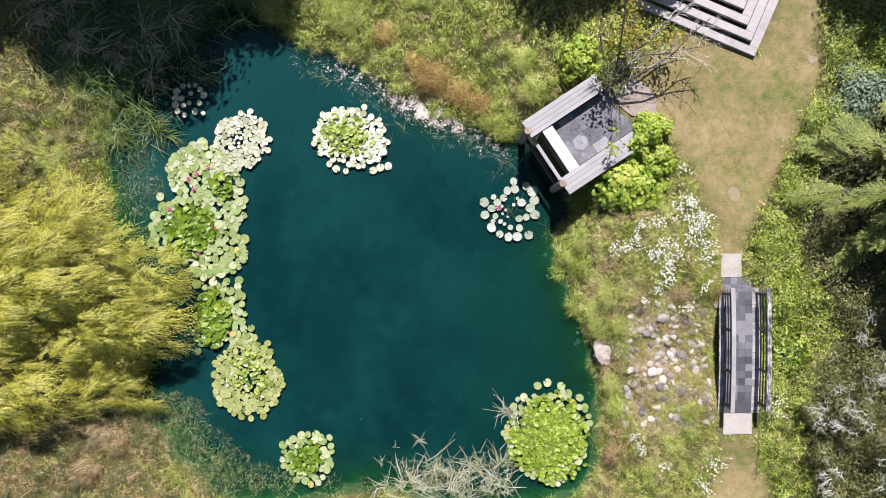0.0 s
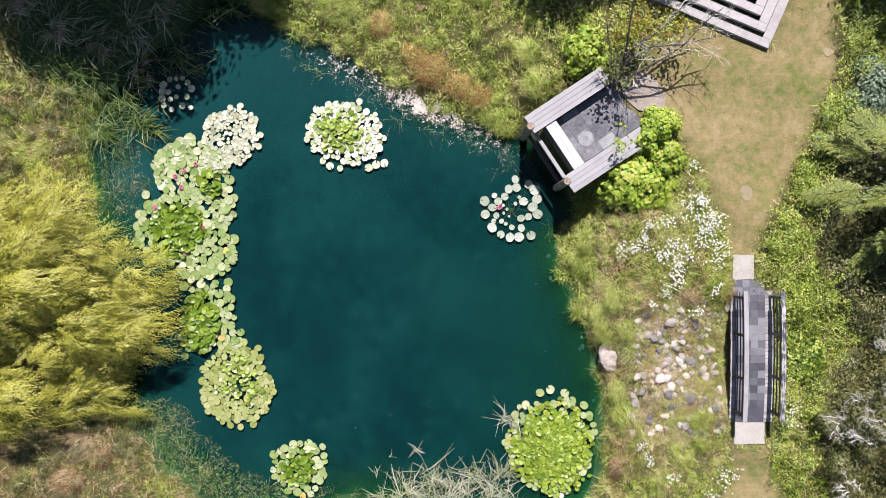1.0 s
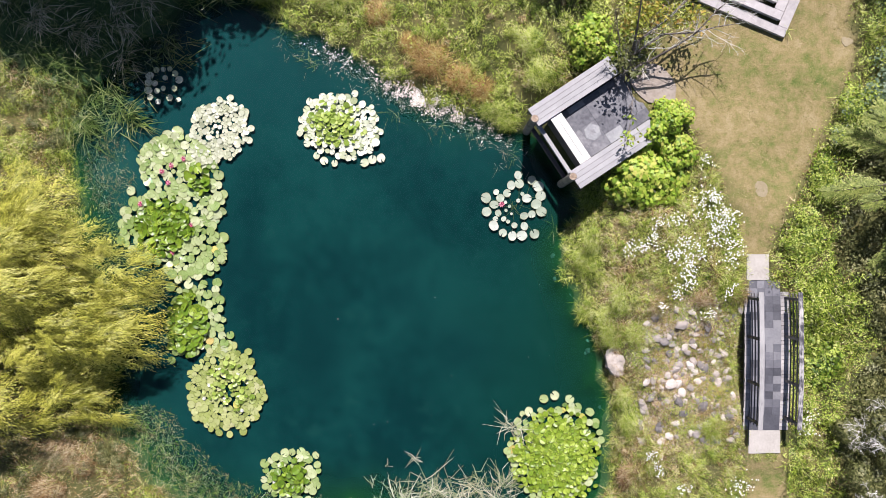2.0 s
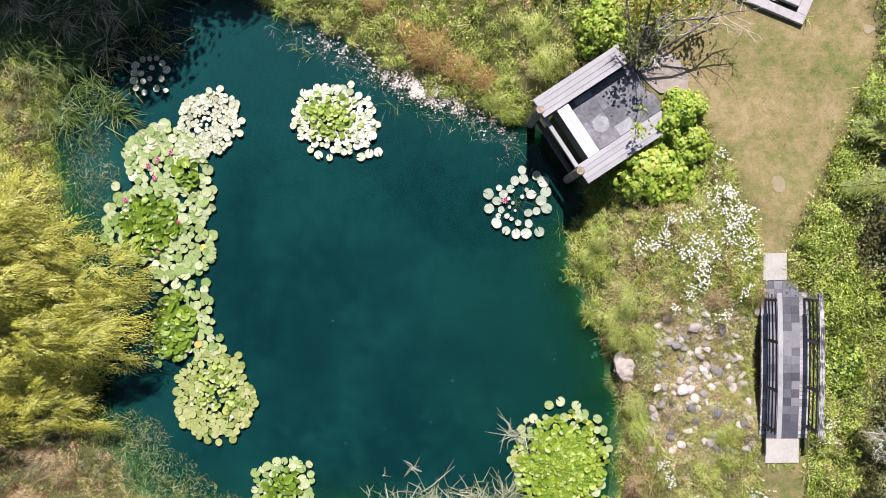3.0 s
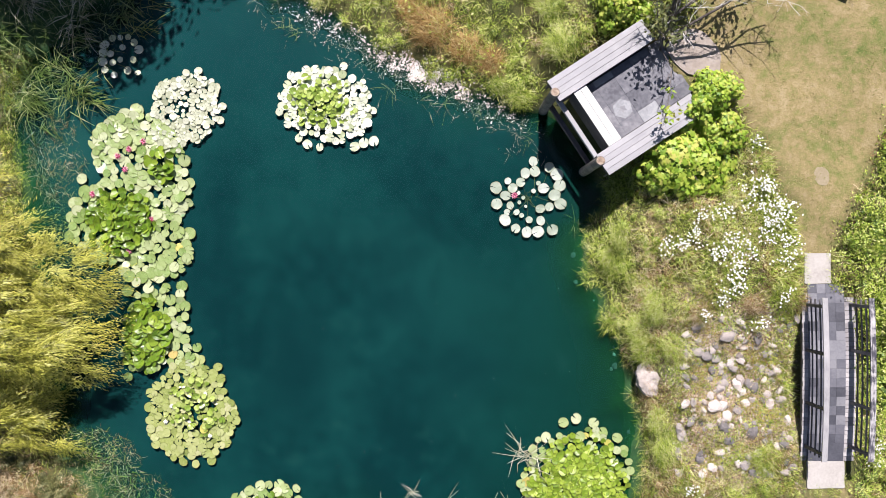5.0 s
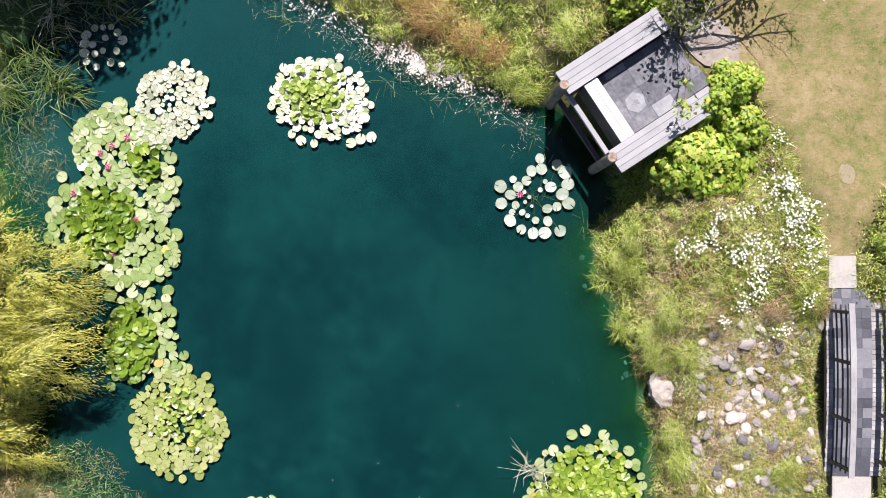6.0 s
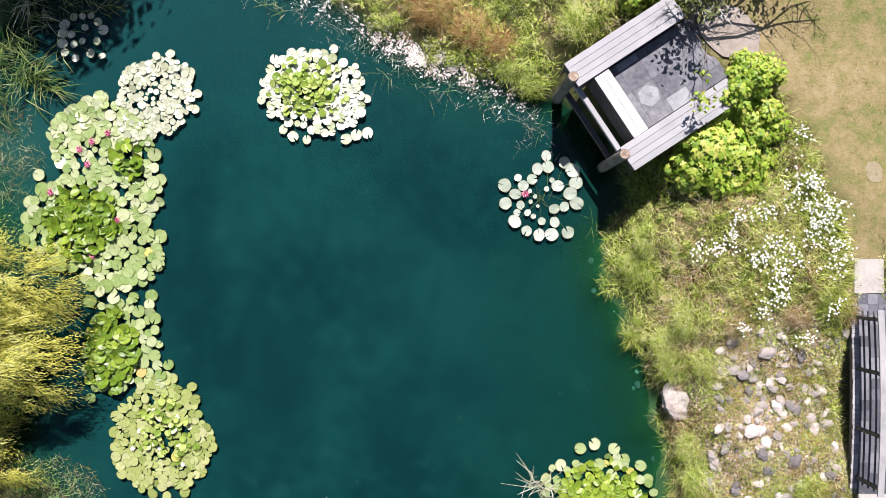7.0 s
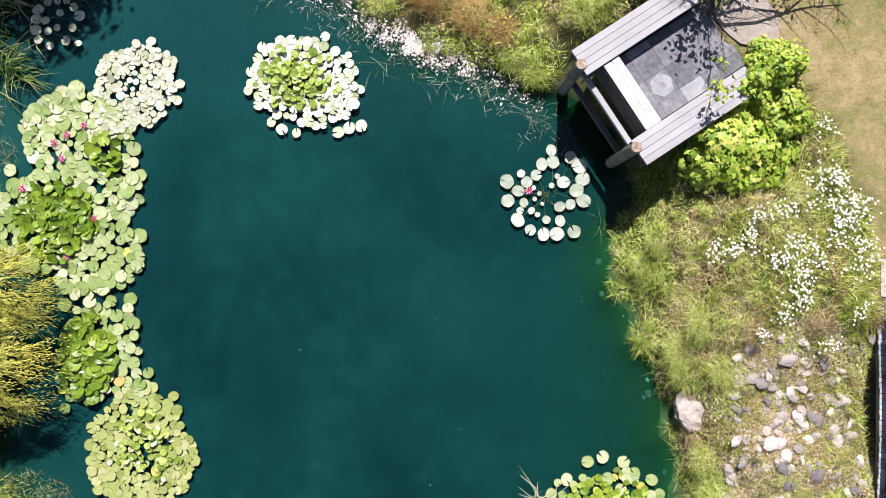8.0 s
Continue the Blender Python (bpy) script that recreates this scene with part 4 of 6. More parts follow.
water_lily("crowded patch of small pale whitish lily pads", [(-7.30, 3.98, 0.93, 0.98), (-7.75, 3.2, 0.5, 0.5)], "pad_beige", 0.106, 0.115, tries=8000, hole=(-7.45, 3.95, 0.42), loose=[(-7.0, 5.02), (-8.05, 4.6), (-6.35, 3.6), (-6.3, 4.0)])
water_lily("large patch of pale lily pads with raised leaves and pink flowers",
           [(-9.1, 0.75, 1.5, 1.3), (-8.75, 2.75, 1.12, 1.05), (-8.0, 1.8, 0.85, 1.5), (-8.0, -0.2, 0.85, 0.75), (-8.5, -0.7, 0.6, 0.4), (-9.4, 2.95, 0.5, 0.6)], "pad_mid", 0.172, 0.172,
           leaf=0.122, raised=[(-9.15, 0.75, 1.0, 1.02, 330), (-8.0, 2.35, 0.5, 0.5, 34)],
           flowers=[(-8.53, 2.97), (-9.25, 2.55), (-9.03, 2.17), (-8.93, 2.75), (-8.16, 2.15), (-9.95, 1.46), (-8.54, 1.02), (-8.28, 0.75), (-8.47, 0.49), (-8.89, -0.15)], tries=3600, clear=0.8, hole=(-8.8, 2.45, 0.3), loose=[(-10.5, 1.2), (-10.6, 0.8), (-10.5, 0.4), (-9.75, 3.35), (-9.08, 3.76), (-9.45, 3.55), (-8.75, 3.85), (-9.95, 2.95), (-9.85, 2.6), (-10.3, 1.9), (-7.25, -0.35), (-7.2, 0.35)])
water_lily("lily patch of raised dark green leaves edged with yellowing pads", [(-8.18, -2.45, 0.92, 1.25), (-7.4, -2.1, 0.22, 0.75), (-7.2, -3.3, 0.1, 0.4)], "pad_mid", 0.15, 0.185,
           raised=[(-8.35, -2.6, 0.75, 1.1, 210)], leaf=0.128, clear=1.0, tries=900, white=4, loose=[(-7.85, -1.2), (-7.4, -1.15), (-8.95, -1.3), (-6.95, -2.9), (-7.0, -3.2), (-8.9, -3.75)])
water_lily("dense yellow-green patch of small lily pads", [(-7.10, -4.73, 1.2, 1.4)], "pad_yellow", 0.132, 0.138, tries=5000, hole=(-7.1, -4.75, 0.6), raised=[(-7.0, -4.6, 0.85, 0.9, 110)], leaf=0.085, green="pad_lime", clear=0.08, loose=[(-7.3, -6.15), (-6.95, -6.2), (-6.5, -6.1), (-6.1, -5.6), (-6.35, -3.45), (-6.85, -3.25), (-8.25, -4.2), (-8.3, -4.6)], white=5)
water_lily("small bright green lily patch near the reedy shore", [(-4.87, -7.60, 0.95, 0.98)], "pad_mid", 0.15, 0.17, raised=[(-4.9, -7.6, 0.65, 0.65, 85)], tries=700, white=3)
water_lily("lily patch of pale pads round a raised green middle", [(-3.34, 4.04, 1.28, 1.0), (-3.5, 4.55, 0.7, 0.6), (-2.5, 3.6, 0.4, 0.35)], "pad_white", 0.13, 0.146, raised=[(-3.45, 4.15, 1.0, 0.85, 150), (-3.45, 4.15, 0.4, 0.4, 16)], tries=2600, leaf=0.095, green="pad_lime", clear=0.2, loose=[(-2.83, 5.17), (-4.62, 4.3), (-4.5, 4.02), (-4.42, 3.5), (-4.1, 3.1), (-3.85, 2.92), (-3.5, 2.84), (-2.5, 2.86), (-2.24, 2.97), (-1.95, 3.02), (-1.98, 3.9), (-2.15, 4.35), (-4.35, 4.9), (-3.9, 5.05)])
water_lily("large mound of raised bright green lily leaves over pads", [(3.85, -6.75, 1.5, 1.65)], "pad_mid", 0.14, 0.17, raised=[(3.9, -6.85, 1.5, 1.62, 1050)], tries=900, white=8, leaf=0.092, green="pad_fresh", clear=0.7, tilt=0.6)
water_lily("few pale lily pads among the shaded reeds", [(-9.24, 5.38, 0.65, 0.65)], "pad_white", 0.13, 0.2, tries=80)


def sparse_lily():
    """The open ring of pads beside the seating deck."""
    lily = thing("water_lily", "loose ring of round pale pads with a pink flower", "water lily", (2.49, 1.42, 0), group="water lilies on the pond")
    spots = [(-83, 25, 15), (-81, -16, 14), (-60, -57, 15), (-33, -78, 12), (-5, -87, 14), (23, -86, 15), (60, -81, 14), (30, -58, 12), (80, -15, 15), (65, 7, 15), (78, 31, 15),
             (71, 59, 16), (52, 77, 13), (11, 92, 12), (15, 67, 14), (-9, 62, 13), (-21, 39, 12), (37, 24, 14), (-53, 42, 9), (-41, 24, 12), (-59, 5, 13), (-47, -20, 10), (29, -28, 12),
             (52, -23, 11), (1, -56, 9), (-31, -37, 8), (-55, -37, 8), (24, 37, 6), (12, 17, 6), (-18, -45, 6)]
    for x, y, r in spots:
        put_pad(lily, "pad", PADS["pad_blue"][rng.integers(8)], x * 0.0113, y * 0.0113, 0.015, r * 0.0118, 0.03, rng.uniform(0, 6))
    put_pad(lily, "flower", PINK_FLOWER, -0.42, 0.06, 0.05, 0.12, 0.1, 0)
    for x, y, r in spots[:24:2]:
        bm = bmesh.new()
        end = Vector((x * 0.0113, y * 0.0113, -0.01))
        hub = Vector((rng.uniform(-0.1, 0.25), rng.uniform(-0.15, 0.2), -0.07))
        mid = end.lerp(hub, 0.5) + Vector((rng.uniform(-0.06, 0.06), rng.uniform(-0.06, 0.06), 0))
        tube(bm, [end, mid, hub], [0.004, 0.005, 0.005], 5)
        part("stalk", bm, MAT["olive_leaf"], lily, "thin green stalk just under the water" if x == -83 else "")
    for x, y, r in ((-14, 0, 5), (-24, -12, 5), (-8, -22, 4), (-26, 12, 5)):
        put_pad(lily, "pad", PADS["pad_blue"][rng.integers(8)], x * 0.0113, y * 0.0113, 0.015, r * 0.0118, 0.03, rng.uniform(0, 6))


sparse_lily()
for x, y in ((3.49, -4.97), (3.85, -4.86), (4.35, -4.98), (5.02, -5.4), (5.2, -5.75), (4.6, -5.25)):
    lily = thing("lily_pad", "single round green lily pad adrift by a larger patch", "lily pad", (x, y, 0.012), group="single lily pads")
    put_pad(lily, "leaf_blade", PADS["pad_mid"][rng.integers(8)], 0, 0, 0, 0.155, 0.03, rng.uniform(0, 6))


# ---- stones ----
def stone_mesh(seed, flat=0.5):
    bm = bmesh.new()
    bmesh.ops.create_icosphere(bm, subdivisions=2, radius=1.0)
    off = Vector((seed * 7.3, seed * 1.7, 0))
    for v in bm.verts:
        k = 1 + 0.45 * noise.noise(v.co * 0.9 + off) + 0.22 * noise.noise(v.co * 2.3 + off)
        v.co = Vector((v.co.x * k, v.co.y * k * 0.8, v.co.z * k * flat))
    me = bpy.data.meshes.new("stone")
    bm.to_mesh(me)
    bm.free()
    me.materials.append(MAT["stone"])
    return me


STONES = [stone_mesh(k) for k in range(8)]
BED = [(6.81, -2.23, 0.10), (7.62, -2.36, 0.20), (7.28, -2.74, 0.11), (7.12, -2.74, 0.06), (7.38, -3.00, 0.11), (8.03, -3.00, 0.16), (7.30, -3.31, 0.12), (7.22, -3.54, 0.11), (7.48, -3.82, 0.13),
       (8.00, -3.69, 0.15), (8.65, -3.25, 0.11), (8.94, -3.38, 0.15), (8.93, -3.56, 0.09), (9.14, -3.84, 0.13), (6.80, -4.18, 0.13), (7.09, -4.16, 0.08), (7.35, -4.26, 0.17), (7.03, -4.75, 0.08),
       (7.26, -4.80, 0.10), (7.60, -4.82, 0.17), (8.82, -4.18, 0.13), (8.33, -4.95, 0.19), (6.77, -4.72, 0.13), (8.70, -2.87, 0.09), (8.45, -2.66, 0.08), (8.38, -4.10, 0.11), (6.89, -2.49, 0.08)]
extra = []
for _ in range(420):
    x, y = rng.uniform(6.4, 9.4), rng.uniform(-6.2, -1.7)
    if min(math.hypot(x - a, y - b) for a, b, _ in BED + extra) > 0.12:
        extra.append((x, y, 0.035 + 0.11 * rng.uniform() ** 1.8))
for x, y, r in BED + extra:
    ob = tagged(new("stone", STONES[rng.integers(8)]), "rounded grey river stone in the dry stony gully", "stone", "stones of the dry gully")
    ob.matrix_basis = pose(x, y, float(ground_z(x, y)) + r * 0.28, rng.uniform(-12, 12), rng.uniform(-12, 12), rng.uniform(0, 360)) @ Matrix.Diagonal((r * 1.15, r * rng.uniform(0.85, 1.25), r, 1))


def boulder(x, y, z, r, seed, label, turn):
    bm = bmesh.new()
    bmesh.ops.create_icosphere(bm, subdivisions=4, radius=1.0)
    for v in bm.verts:
        d = v.co.copy()
        k = 1 + 0.42 * noise.noise(d * 0.9 + Vector((seed, 0, 0))) + 0.26 * noise.noise(d * 2.1 + Vector((0, seed, 0))) + 0.10 * noise.noise(d * 6 + Vector((0, 0, seed)))
        q = d * k
        v.co = Vector((q.x * 1.05, q.y * 0.8, max(q.z * 0.62 if q.z < 0.6 else 0.37 + 0.3 * (q.z - 0.6), -0.5)))
    me = bpy.data.meshes.new("boulder")
    bm.to_mesh(me)
    bm.free()
    me.materials.append(MAT["boulder"])
    ob = tagged(new("boulder", me), label, "boulder")
    ob.matrix_basis = pose(x, y, z, 0, 0, turn) @ Matrix.Diagonal((r, r, r, 1))


boulder(6.05, -3.66, 0.46, 0.56, 3.1, "large pale pinkish boulder at the pond's edge", -15)
boulder(4.96, -0.93, 0.18, 0.14, 8.2, "small white stone at the waterline", 60)
boulder(5.0, -1.2, 0.0, 0.15, 5.5, "small grey stone in the shallow water", 10)
for _ in range(60):
    x, y = 5.0 + rng.uniform(-1.2, 0.8), rng.uniform(-6, 1)
    d = float(shore_distance(x, y))
    if -0.75 < d < -0.1:
        ob = tagged(new("sunken_stone", STONES[rng.integers(8)]), "pale stone lying under the shallow water", "stone", "stones under the water")
        r = rng.uniform(0.05, 0.13)
        ob.matrix_basis = pose(x, y, min(float(ground_z(x, y)) + r * 0.1, -0.12 - r * 0.5), 0, 0, rng.uniform(0, 360)) @ Matrix.Diagonal((r, r, r * 0.6, 1))

n = 9000
x, y = rng.uniform(6.0, 9.6, n), rng.uniform(-6.8, -1.4, n)
keep = (rng.uniform(0, 1, n) < stony_mask(x, y)) & (shore_distance(x, y) > 0.2)
x, y = x[keep], y[keep]
s = rng.uniform(0.012, 0.05, len(x))
PEBBLE = (np.array([(1, 0, 0), (0, 1, 0), (-1, 0, 0), (0, -1, 0), (0, 0, 0.7)]), np.array([(0, 1, 4), (1, 2, 4), (2, 3, 4), (3, 0, 4)]))
a = rng.uniform(0, math.tau, len(x))
v, t = stamp(PEBBLE, np.stack([x, y, ground_z(x, y)], 1), np.stack([np.cos(a), np.sin(a), 0 * a], 1), np.tile((0, 0, 1.0), (len(x), 1)), s, s * rng.uniform(0.6, 1, len(x)))
tagged(new("gravel", mesh_arrays("gravel", v, t, MAT["gravel"])), "loose tan gravel of the dry gully", "gravel", kind="stuff")


# ---- grass ----
def deck_local(x, y):
    c, s = math.cos(radians(U_ANGLE)), math.sin(radians(U_ANGLE))
    return (x - DECK[0]) * c + (y - DECK[1]) * s, -(x - DECK[0]) * s + (y - DECK[1]) * c


def bare(x, y):
    """Where nothing grows: under the deck, the bridge's slabs and the steps."""
    u, w = deck_local(x, y)
    hit = (u > -0.95) & (u < 3.1) & (w < 0.05) & (w > -2.95)
    hit |= (x > 9.4) & (x < 10.28 + 0.6 * (y < -1.15)) & (y > -6.35) & (y < -0.12)
    hit |= (np.hypot(x - 6.6, y - 5.1) < 0.55)
    c, s = math.cos(radians(-23.2)), math.sin(radians(-23.2))
    a, b = (x - 10.5) * c + (y - 6.45) * s, -(x - 10.5) * s + (y - 6.45) * c
    return hit | ((a < 0) & (b > 0) & (a > -8))


def tufts(count, per, spread, length, width, lean, keep, area=(-17.5, 17.5, -10.5, 11.0), droop=0.6, tall=None):
    """Grass in tufts: blades that lean away from the tuft's middle."""
    x, y = rng.uniform(area[0], area[1], count), rng.uniform(area[2], area[3], count)
    ok = keep(x, y)
    x, y = x[ok], y[ok]
    size = rng.uniform(0.6, 1.25, len(x)) * (tall(x, y) if tall else 1)
    x, y, size = np.repeat(x, per), np.repeat(y, per), np.repeat(size, per)
    a = rng.uniform(0, math.tau, len(x))
    r = spread * np.sqrt(rng.uniform(0, 1, len(x)))
    px, py = x + r * np.cos(a), y + r * np.sin(a)
    at = np.stack([px, py, ground_z(px, py) - 0.01], 1)
    n = len(x)
    return blades(at, rng.uniform(*length, n) * size, rng.uniform(*width, n), rng.uniform(*lean, n), a + rng.normal(0, 0.6, n), droop)


def chance(p):
    return rng.uniform(0, 1, np.shape(p)) < p


def wild(x, y):
    return (shore_distance(x, y) > 0.02) & (np.hypot(x - 6.05, y + 3.72) > 0.47) & ~lawn_mask(x, y) & ~bare(x, y)


def dryness(x, y):
    """Share of dry growth: high on the south-west shore and the stony bank, low on the lush north bank."""
    base = 0.22 + 0.2 * smooth(-5, -7, y) * smooth(-7, -10, x) - 0.27 * smooth(3, 5, y) * smooth(-8, -5, x) + 0.5 * smooth(-3, -6.5, y) * smooth(-2, -7, x) + 0.32 * smooth(4, 6, x) * smooth(3, 1, y) + 0.42 * smooth(-10, -13, x)
    return np.clip(base + 0.3 * blob_noise(x, y, 0.7, 51), 0.02, 0.95)


def tree_shade(x, y):
    """Ground beneath the conifers and the lichen tree, kept free of bright growth to paint their shade."""
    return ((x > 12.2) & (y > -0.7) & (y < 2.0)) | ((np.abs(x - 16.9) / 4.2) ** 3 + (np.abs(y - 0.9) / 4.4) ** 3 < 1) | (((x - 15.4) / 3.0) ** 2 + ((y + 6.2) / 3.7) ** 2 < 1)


def meadow(x, y):
    return wild(x, y) & ~tree_shade(x, y) & ~shaded_corner(x, y) & chance(1.15 - dryness(x, y)) & ~chance(1.12 * stony_mask(x, y)) & chance(0.75 + 0.35 * blob_noise(x, y, 1.2, 11)) & ~((x > 10.9) & (y > -1) & (y < 3))


def dry_meadow(x, y):
    return wild(x, y) & ~tree_shade(x, y) & ~shaded_corner(x, y) & chance(dryness(x, y) * np.clip(1 - 1.1 * stony_mask(x, y), 0, 1))


v, t = tufts(46000, 9, 0.10, (0.14, 0.40), (0.008, 0.021), (0.25, 1.05), meadow, tall=relief)
v2, t2 = tufts(12000, 11, 0.10, (0.14, 0.36), (0.005, 0.012), (0.3, 1.1), meadow, (4.6, 9.4, -9.5, 2.4), tall=relief)
v, t = joined([(v, t), (v2, t2)])
tagged(new("meadow_grass", mesh_arrays("meadow_grass", v, t, MAT["grass"], sward(v), 0.5)), "tall yellow-green meadow grass round the pond", "grass", kind="stuff")
v, t = tufts(40000, 7, 0.11, (0.12, 0.40), (0.007, 0.018), (0.3, 1.2), dry_meadow, tall=relief)
v2, t2 = tufts(9000, 9, 0.11, (0.12, 0.36), (0.005, 0.012), (0.3, 1.2), dry_meadow, (4.6, 9.4, -9.5, 2.4), tall=relief)
v, t = joined([(v, t), (v2, t2)])
tagged(new("dry_grass", mesh_arrays("dry_grass", v, t, MAT["straw"], sward(v), 0.5)), "dry straw-coloured grass among the green", "grass", kind="stuff")
v, t = tufts(20000, 7, 0.11, (0.04, 0.09), (0.008, 0.016), (0.98, 1.5), lambda x, y: lawn_mask(x, y) & ~bare(x, y) & chance(0.7 + 0.5 * blob_noise(x, y, 1.0, 14)), (5.5, 13.2, -11, 9.6))
tagged(new("lawn_grass", mesh_arrays("lawn_grass", v, t, MAT["lawn"], sward(v), 0.5)), "short sun-dried lawn grass", "grass", kind="stuff")


def waterline(x, y):
    d = shore_distance(x, y)
    return (d > -0.12) & (d < 0.35) & (np.hypot(x - 6.05, y + 3.72) > 0.55) & ~bare(x, y) & ~shaded_corner(x, y) & ~((x > -5) & (x < 2.2) & (y > 3)) & ((x > 3.5) | (y > 3) | ((x < -10.5) & (y > -1))) & ~((x > 3.0) & (x < 4.6) & (y > 0.9))


v, t = tufts(60000, 11, 0.09, (0.12, 0.42), (0.005, 0.011), (0.35, 1.4), waterline)
tagged(new("shore_grass", mesh_arrays("shore_grass", v, t, MAT["grass"], sward(v), 0.5)), "long green grass hanging over the waterline", "grass", kind="stuff")


def herbs(count, keep, length, mat, name, label, lift=(0.02, 0.22), area=(-17.5, 17.5, -10.5, 11.0), shape=LEAF, ratio=0.5, sprig=6, heap=None):
    x, y = rng.uniform(area[0], area[1], count), rng.uniform(area[2], area[3], count)
    ok = keep(x, y)
    x, y = np.repeat(x[ok], sprig), np.repeat(y[ok], sprig)
    n = len(x)
    x, y = x + rng.normal(0, 0.09, n), y + rng.normal(0, 0.09, n)
    a = rng.uniform(0, math.tau, n)
    axis = np.stack([np.cos(a), np.sin(a), rng.uniform(-0.2, 0.5, n)], 1)
    nrm = unit(np.stack([rng.normal(0, 0.45, n), rng.normal(0, 0.45, n), np.ones(n)], 1))
    L = rng.uniform(*length, n)
    up = rng.uniform(*lift, n) ** 0.5 * heap(x, y) if heap else rng.uniform(*lift, n)
    v, t = stamp(shape, np.stack([x, y, ground_z(x, y) + up], 1), axis, nrm, L, L * ratio)
    return tagged(new(name, mesh_arrays(name, v, t, mat, sward(v), 0.6)), label, "plants", kind="stuff")


RIGHT_BANK = [(13.0, 10.5), (12.8, 6.2), (11.95, 3.7), (10.85, 1.2), (10.3, 0.2), (10.32, -1.0), (10.88, -1.25), (10.9, -5.6), (10.8, -6.4), (11.5, -9.5), (12, -11), (18, -11), (18, 10.5)]


def undergrowth(x, y):
    return inside(RIGHT_BANK, x + 0.2 * blob_noise(x, y, 0.3, 41), y) & ~bare(x, y) & ~tree_shade(x, y)


def lump(x, y):
    return np.clip(0.32 + 0.42 * blob_noise(x, y, 0.32, 42) + 0.15 * blob_noise(x, y, 0.9, 43), 0.03, 0.95)


herbs(11000, lambda x, y: meadow(x, y) & chance(0.45 + 0.5 * blob_noise(x, y, 0.9, 21)), (0.04, 0.09), MAT["ivy"], "meadow_herbs", "low leafy herbs in the meadow", (0.04, 0.34))
herbs(5000, lambda x, y: meadow(x, y) & (y > 3.5) & (x > -7), (0.05, 0.11), MAT["grass"], "meadow_weeds", "lush leafy weeds on the meadow bank", (0.05, 0.4))
herbs(15000, lambda x, y: undergrowth(x, y), (0.035, 0.085), MAT["ivy"], "undergrowth", "dense leafy green undergrowth beside lawn and bridge", (0.0, 1.0), (10.3, 17.5, -10.5, 10), heap=lump)
herbs(1600, lambda x, y: undergrowth(x, y) & (y > 1.5) & chance(0.3 + 0.7 * blob_noise(x, y, 0.8, 44)), (0.06, 0.12), MAT["glaucous"], "grey_undergrowth", "bluish-green leaves among the undergrowth", (0.3, 1.1), (10.3, 17.5, -10.5, 10), heap=lump)
# dark olive leaves paint the trees' shade on the ground
herbs(8000, tree_shade, (0.05, 0.12), MAT["olive_leaf"], "shaded_undergrowth", "dark leaves that stand in for the shade beneath the trees", (0.0, 0.7), (12, 18, -10.5, 5.5))
herbs(11000, lambda x, y: undergrowth(x, y) & (x < 12.8) & chance(0.35 + 0.7 * blob_noise(x, y, 0.6, 45)), (0.06, 0.13), MAT["grass"], "bright_undergrowth", "bright feathery yellow-green leaves among the undergrowth", (0.3, 1.2), (10.3, 17.5, -10.5, 10), NARROW, 0.24, heap=lump)
herbs(4200, lambda x, y: (stony_mask(x, y) > 0.15) & ~bare(x, y) & chance(0.6 + 0.6 * blob_noise(x, y, 0.35, 22)), (0.025, 0.06), MAT["ivy"], "gully_herbs", "creeping green plants between the stones", (0.01, 0.09), (6, 9.5, -7, -1))
herbs(6500, lambda x, y: (stony_mask(x, y) > 0.15) & ~bare(x, y) & chance(0.25 + 0.6 * blob_noise(x, y, 0.5, 24)), (0.025, 0.05), MAT["autumn"], "rusty_herbs", "rusty creeping plants between the stones", (0.01, 0.06), (6, 9.5, -7, -1))
herbs(9000, lambda x, y: (stony_mask(x, y) > 0.1) & ~bare(x, y) & chance(0.35 + 0.7 * blob_noise(x, y, 0.4, 25)), (0.03, 0.08), MAT["straw"], "gully_litter", "dry straw and withered stalks lying between the stones", (0.01, 0.11), (6, 9.5, -7, -1), NARROW, 0.14)
herbs(350, lambda x, y: lawn_mask(x, y) & ~bare(x, y) & chance(0.3 + 0.6 * blob_noise(x, y, 0.6, 23)), (0.02, 0.045), MAT["lawn"], "lawn_weeds", "small green weeds in the lawn", (0.01, 0.03), (5.5, 13, -10, 9))


def tussock(x, y, r, mat, label, count=900, length=(0.2, 0.7), lean=(0.05, 1.0), width=(0.005, 0.011)):
    """A tuft whose blades arch over, most of them to one side."""
    z = max(float(ground_z(x, y)), -0.05)
    a = rng.uniform(0, math.tau, count)
    rr = 0.8 * r * np.sqrt(rng.uniform(0, 1, count))
    lay = rng.normal(math.pi, 0.9)
    at = np.stack([rr * np.cos(a), rr * np.sin(a), np.full(count, -0.02)], 1)
    yaw = np.where(rng.uniform(0, 1, count) < 0.55, rng.normal(lay, 0.6, count), a + rng.normal(0, 0.8, count))
    v, t = blades(at, rng.uniform(*length, count) * r / 0.6, rng.uniform(*width, count), rng.uniform(*lean, count), yaw, rng.uniform(0.3, 1.0, (count, 1)))
    ob = tagged(new("grass_tussock", mesh_arrays("grass_tussock", v, t, mat, v * (1, 1, 0) * 0.8 / r + (0, 0, 0.8), 0.6)), label, "grass tuft")
    ob.location = (x, y, z)


